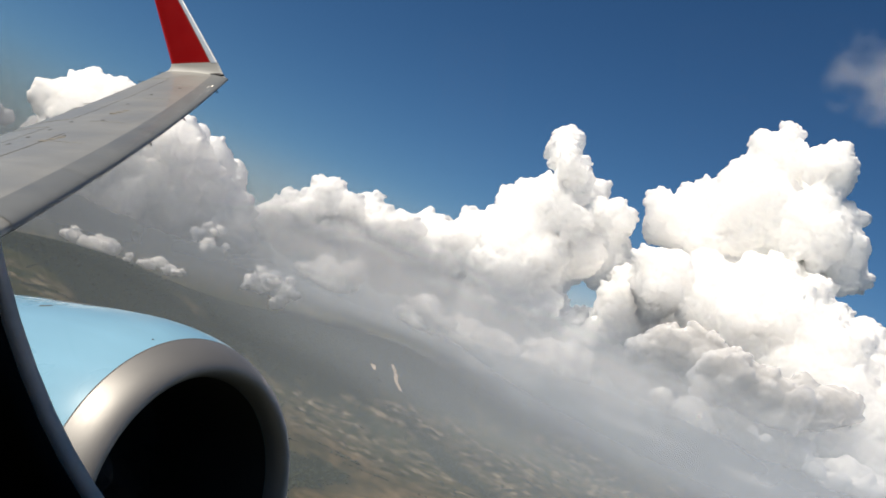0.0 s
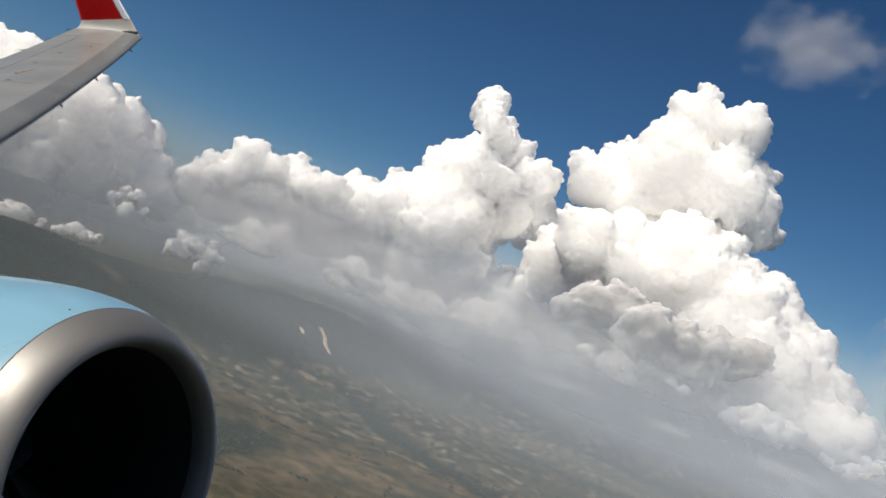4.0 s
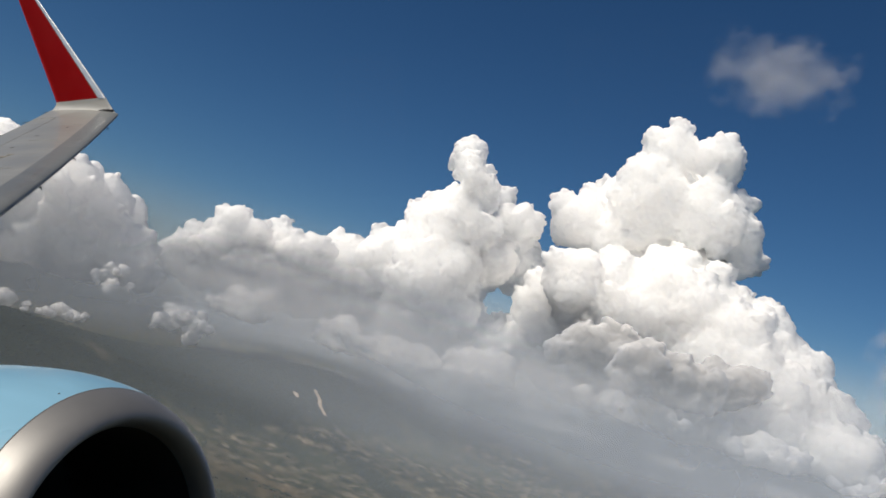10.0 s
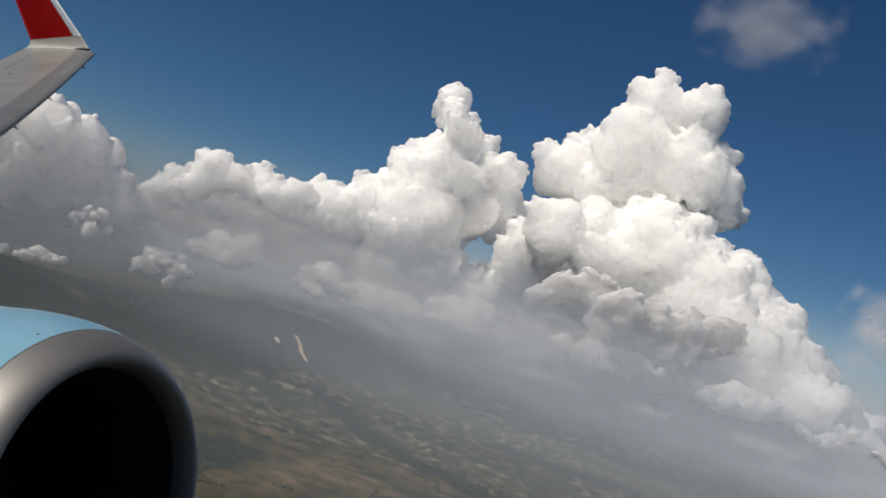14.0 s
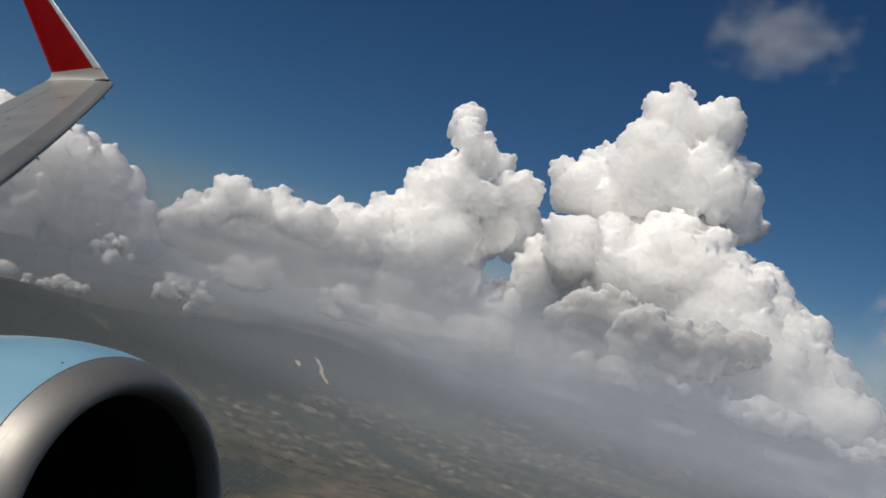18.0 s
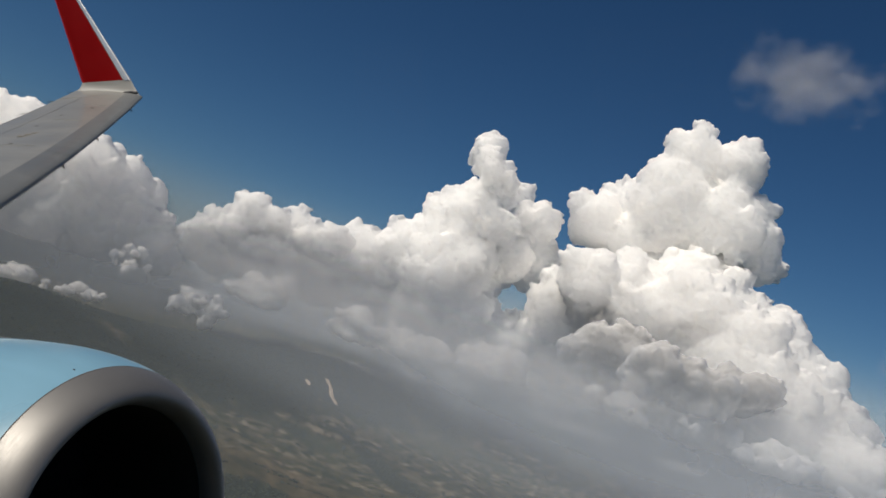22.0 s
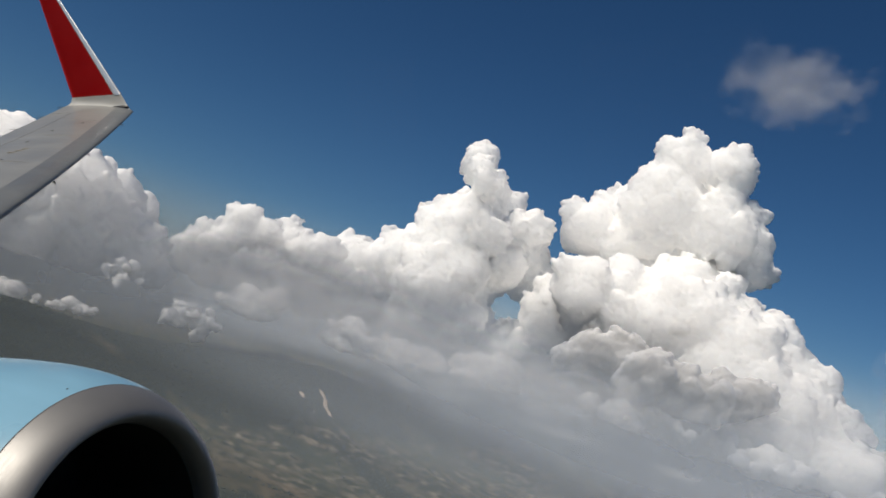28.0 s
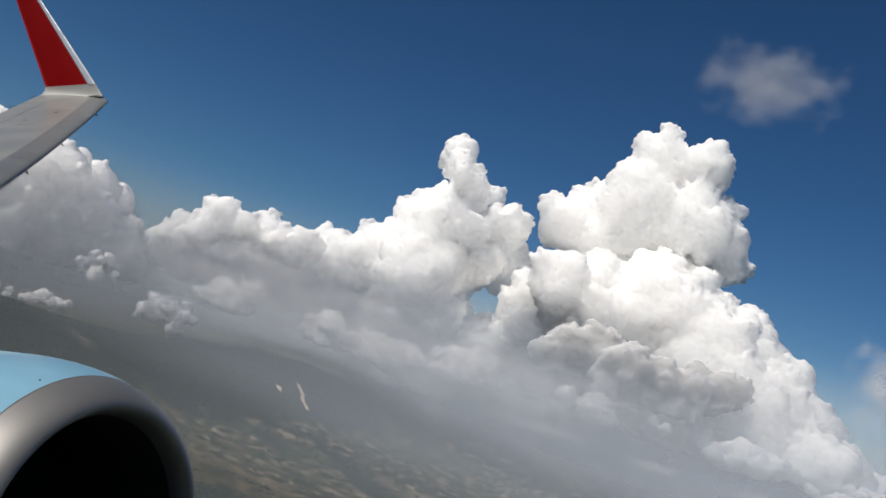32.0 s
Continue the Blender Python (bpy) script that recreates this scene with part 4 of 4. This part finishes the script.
def build_wisp(name, label, bearing, up, distance, size, seed, dense):
    """Thin vapour: loose bent sheets one behind the other, each fading out to nothing at its ragged rim."""
    bb, ee = radians(bearing), radians(up)
    c = Vector((-math.sin(bb) * math.cos(ee) * distance, math.cos(bb) * math.cos(ee) * distance, 300 + math.sin(ee) * distance))
    root = thing(name, label, "cloud", Matrix.Translation(c) @ pose(0, 0, 0, 0, 0, bearing), "clouds")
    n = 44
    for i in range(5):
        vs, al = [], []
        lay = (i - 2) / 2
        for a in range(n):
            for b in range(n):
                x, z = 2 * a / (n - 1) - 1, 2 * b / (n - 1) - 1
                q = Vector((x * 1.6, z * 1.2, seed + i * 0.35))
                rag = 0.62 * noise.fractal(Vector((q.x * max(1.0, size[0] / size[2] * 0.75), q.y, q.z)) * 1.4, 0.75, 2.1, 6)
                fade = 1 - math.hypot(x * (1 + 0.2 * lay), z) * 1.15 + rag
                al.append(dense * max(0.0, min(1.0, fade * 1.6)) * max(0.0, min(1.0, 6 * (1 - max(abs(x), abs(z))))))
                vs.append((x * size[0], lay * size[1] + 0.3 * size[1] * noise.noise(q * 2), z * size[2]))
        me = mesh_of("vapour_layer", vs, grid_faces(n, n), M_VAPOUR)
        at = me.attributes.new("thickness", "FLOAT", "POINT")
        at.data.foreach_set("value", al)
        part("vapour_layer", me, root)
    return root


build_wisp("cloud", "thin grey wisp of cloud high in the blue", 2.6, 23.2, 2300, (190, 50, 110), 3, 0.11)
build_wisp("cloud", "soft grey stray cloud alone in the blue", -12.2, 6.1, 2600, (280, 60, 150), 14, 0.36)
for bearing, up, far, size, seed, dense in ((36, 0.2, 2150, (330, 60, 105), 21, 0.15), (27, -0.3, 2100, (420, 60, 110), 22, 0.15), (17, -0.4, 2150, (430, 60, 100), 23, 0.14),
                                            (31, 2.0, 2200, (300, 60, 80), 25, 0.13), (9, -0.2, 2150, (330, 60, 80), 26, 0.1)):
    build_wisp("cloud", "long soft grey streak of cloud drifting in the haze", bearing, up, far, size, seed, dense)
for bearing, up, far, size, seed, dense in ((22, -3.1, 2400, (170, 30, 26), 31, 0.3), (12, -3.2, 2420, (190, 30, 24), 32, 0.3), (-3.5, -3.3, 2400, (180, 30, 26), 33, 0.32), (3.5, -3.4, 2430, (90, 25, 20), 34, 0.34),
                                            (-9, -2.9, 2400, (150, 30, 28), 35, 0.3), (16, -2.3, 2440, (220, 30, 30), 36, 0.26), (28, -4.0, 2420, (160, 30, 20), 37, 0.24)):
    build_wisp("cloud", "thin torn cream streak of low cloud in the haze", bearing, up, far, size, seed, dense)


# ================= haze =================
# see-through rings round the eye stand in for haze that grows with distance
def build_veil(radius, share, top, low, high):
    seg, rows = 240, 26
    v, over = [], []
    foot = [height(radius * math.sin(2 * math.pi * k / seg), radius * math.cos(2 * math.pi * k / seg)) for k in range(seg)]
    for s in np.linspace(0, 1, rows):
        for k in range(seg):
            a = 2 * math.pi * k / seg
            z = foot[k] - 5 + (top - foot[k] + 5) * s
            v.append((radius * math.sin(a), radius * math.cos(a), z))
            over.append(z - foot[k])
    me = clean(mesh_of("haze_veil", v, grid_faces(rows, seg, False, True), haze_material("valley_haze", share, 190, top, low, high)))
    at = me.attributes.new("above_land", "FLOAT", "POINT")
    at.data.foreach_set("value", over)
    return tagged(new("haze_veil", me), "pale see-through sheet standing in for valley haze over the land", "haze", "haze", "stuff")


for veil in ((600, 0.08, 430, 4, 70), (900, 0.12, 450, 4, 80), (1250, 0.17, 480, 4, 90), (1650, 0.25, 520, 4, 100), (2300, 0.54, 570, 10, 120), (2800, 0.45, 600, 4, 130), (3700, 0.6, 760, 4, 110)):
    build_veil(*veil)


# ================= houses and trees =================
def build_house(name="house"):
    h = thing(name, "small pale village house with a pitched roof", "house", group="village houses")
    part("wall", box("wall", 6.0, 4.4, 3.0, M_PLASTER, 0.05), h, "", Matrix.Translation((0, 0, 1.3)))
    v = [(-3.4, -2.7, 2.7), (3.4, -2.7, 2.7), (3.4, 2.7, 2.7), (-3.4, 2.7, 2.7), (-3.1, 0, 4.6), (3.1, 0, 4.6),
         (-3.4, -2.7, 2.55), (3.4, -2.7, 2.55), (3.4, 2.7, 2.55), (-3.4, 2.7, 2.55)]
    f = [(0, 1, 5, 4), (2, 3, 4, 5), (0, 4, 3), (1, 2, 5), (0, 6, 7, 1), (1, 7, 8, 2), (2, 8, 9, 3), (3, 9, 6, 0), (6, 9, 8, 7)]
    part("roof", clean(mesh_of("roof", v, f, M_TILE, False)), h, "rusty tin and tile roof")
    part("chimney", box("chimney", 0.5, 0.5, 1.2, M_PLASTER, 0.03), h, "", Matrix.Translation((1.2, 0.8, 4.5)))
    return h


rng = random.Random(11)
first = build_house()
sites = []
for k in range(26):
    s = k / 25
    x, y = -300 + 170 * s, 888 + 160 * s
    sites.append((x + rng.uniform(-9, 9), y + 16 * rng.choice((-1, 1)) + rng.uniform(-5, 5)))
for cx, cy, spread, count in ((-215, 1050, 40, 26), (60, 1180, 60, 24), (-280, 1420, 60, 16), (-800, 1560, 70, 12), (-60, 1750, 110, 18), (330, 1420, 80, 14)):
    sites += [(cx + rng.gauss(0, spread), cy + rng.gauss(0, spread * 0.6)) for k in range(count)]
for i, (x, y) in enumerate(sites):
    m = pose(x, y, height(x, y) - 0.3, 0, 0, rng.uniform(0, 180)) @ Matrix.Scale(rng.uniform(0.4, 0.68), 4)
    if i:
        copy_thing(first, m)
    else:
        first.matrix_basis = m


def build_trees(name, label, places, low, high):
    """Crowns as ragged clumps, sunk a little into the land."""
    bv, bf = BALL[1]
    vs, fs = [], []
    r = np.random.default_rng(4)
    for i, (x, y) in enumerate(places):
        R = r.uniform(low, high)
        v = bv * (1 + 0.35 * r.normal(size=(len(bv), 1))) * np.array([R, R, R * r.uniform(0.45, 0.8)]) + np.array([x, y, height(x, y) + R * 0.4])
        vs.append(v)
        fs.append(bf + i * len(bv))
    v, f = np.concatenate(vs), np.concatenate(fs)
    ob = new(name, mesh_of(name, v.tolist(), f.tolist(), M_TREE, False))
    return tagged(ob, label, "trees", kind="stuff")


spots = []
while len(spots) < 20000:
    r, b = rng.uniform(900, 3200), radians(rng.uniform(-20, 55))
    x, y = -r * math.sin(b), r * math.cos(b)
    if woodland(x, y) > 0.55:
        spots.append((x, y))
build_trees("woods", "dark woodland crowns covering the ridge and patches", spots, 1.3, 2.4)
spots = []
for k in range(330):
    r, b = rng.uniform(750, 2600), radians(rng.uniform(-26, 58))
    x, y = -r * math.sin(b), r * math.cos(b)
    a = radians(28 if rng.random() < 0.6 else 118) + rng.uniform(-0.2, 0.2)
    for j in range(rng.randint(6, 22)):
        spots.append((x + j * 4.5 * math.cos(a) + rng.uniform(-3, 3), y + j * 4.5 * math.sin(a) + rng.uniform(-3, 3)))
for x, y in sites:
    for j in range(4):
        spots.append((x + rng.gauss(0, 12), y + rng.gauss(0, 12)))
build_trees("hedgerow_trees", "dark scattered trees and hedgerows among the fields", spots, 1.2, 3.0)
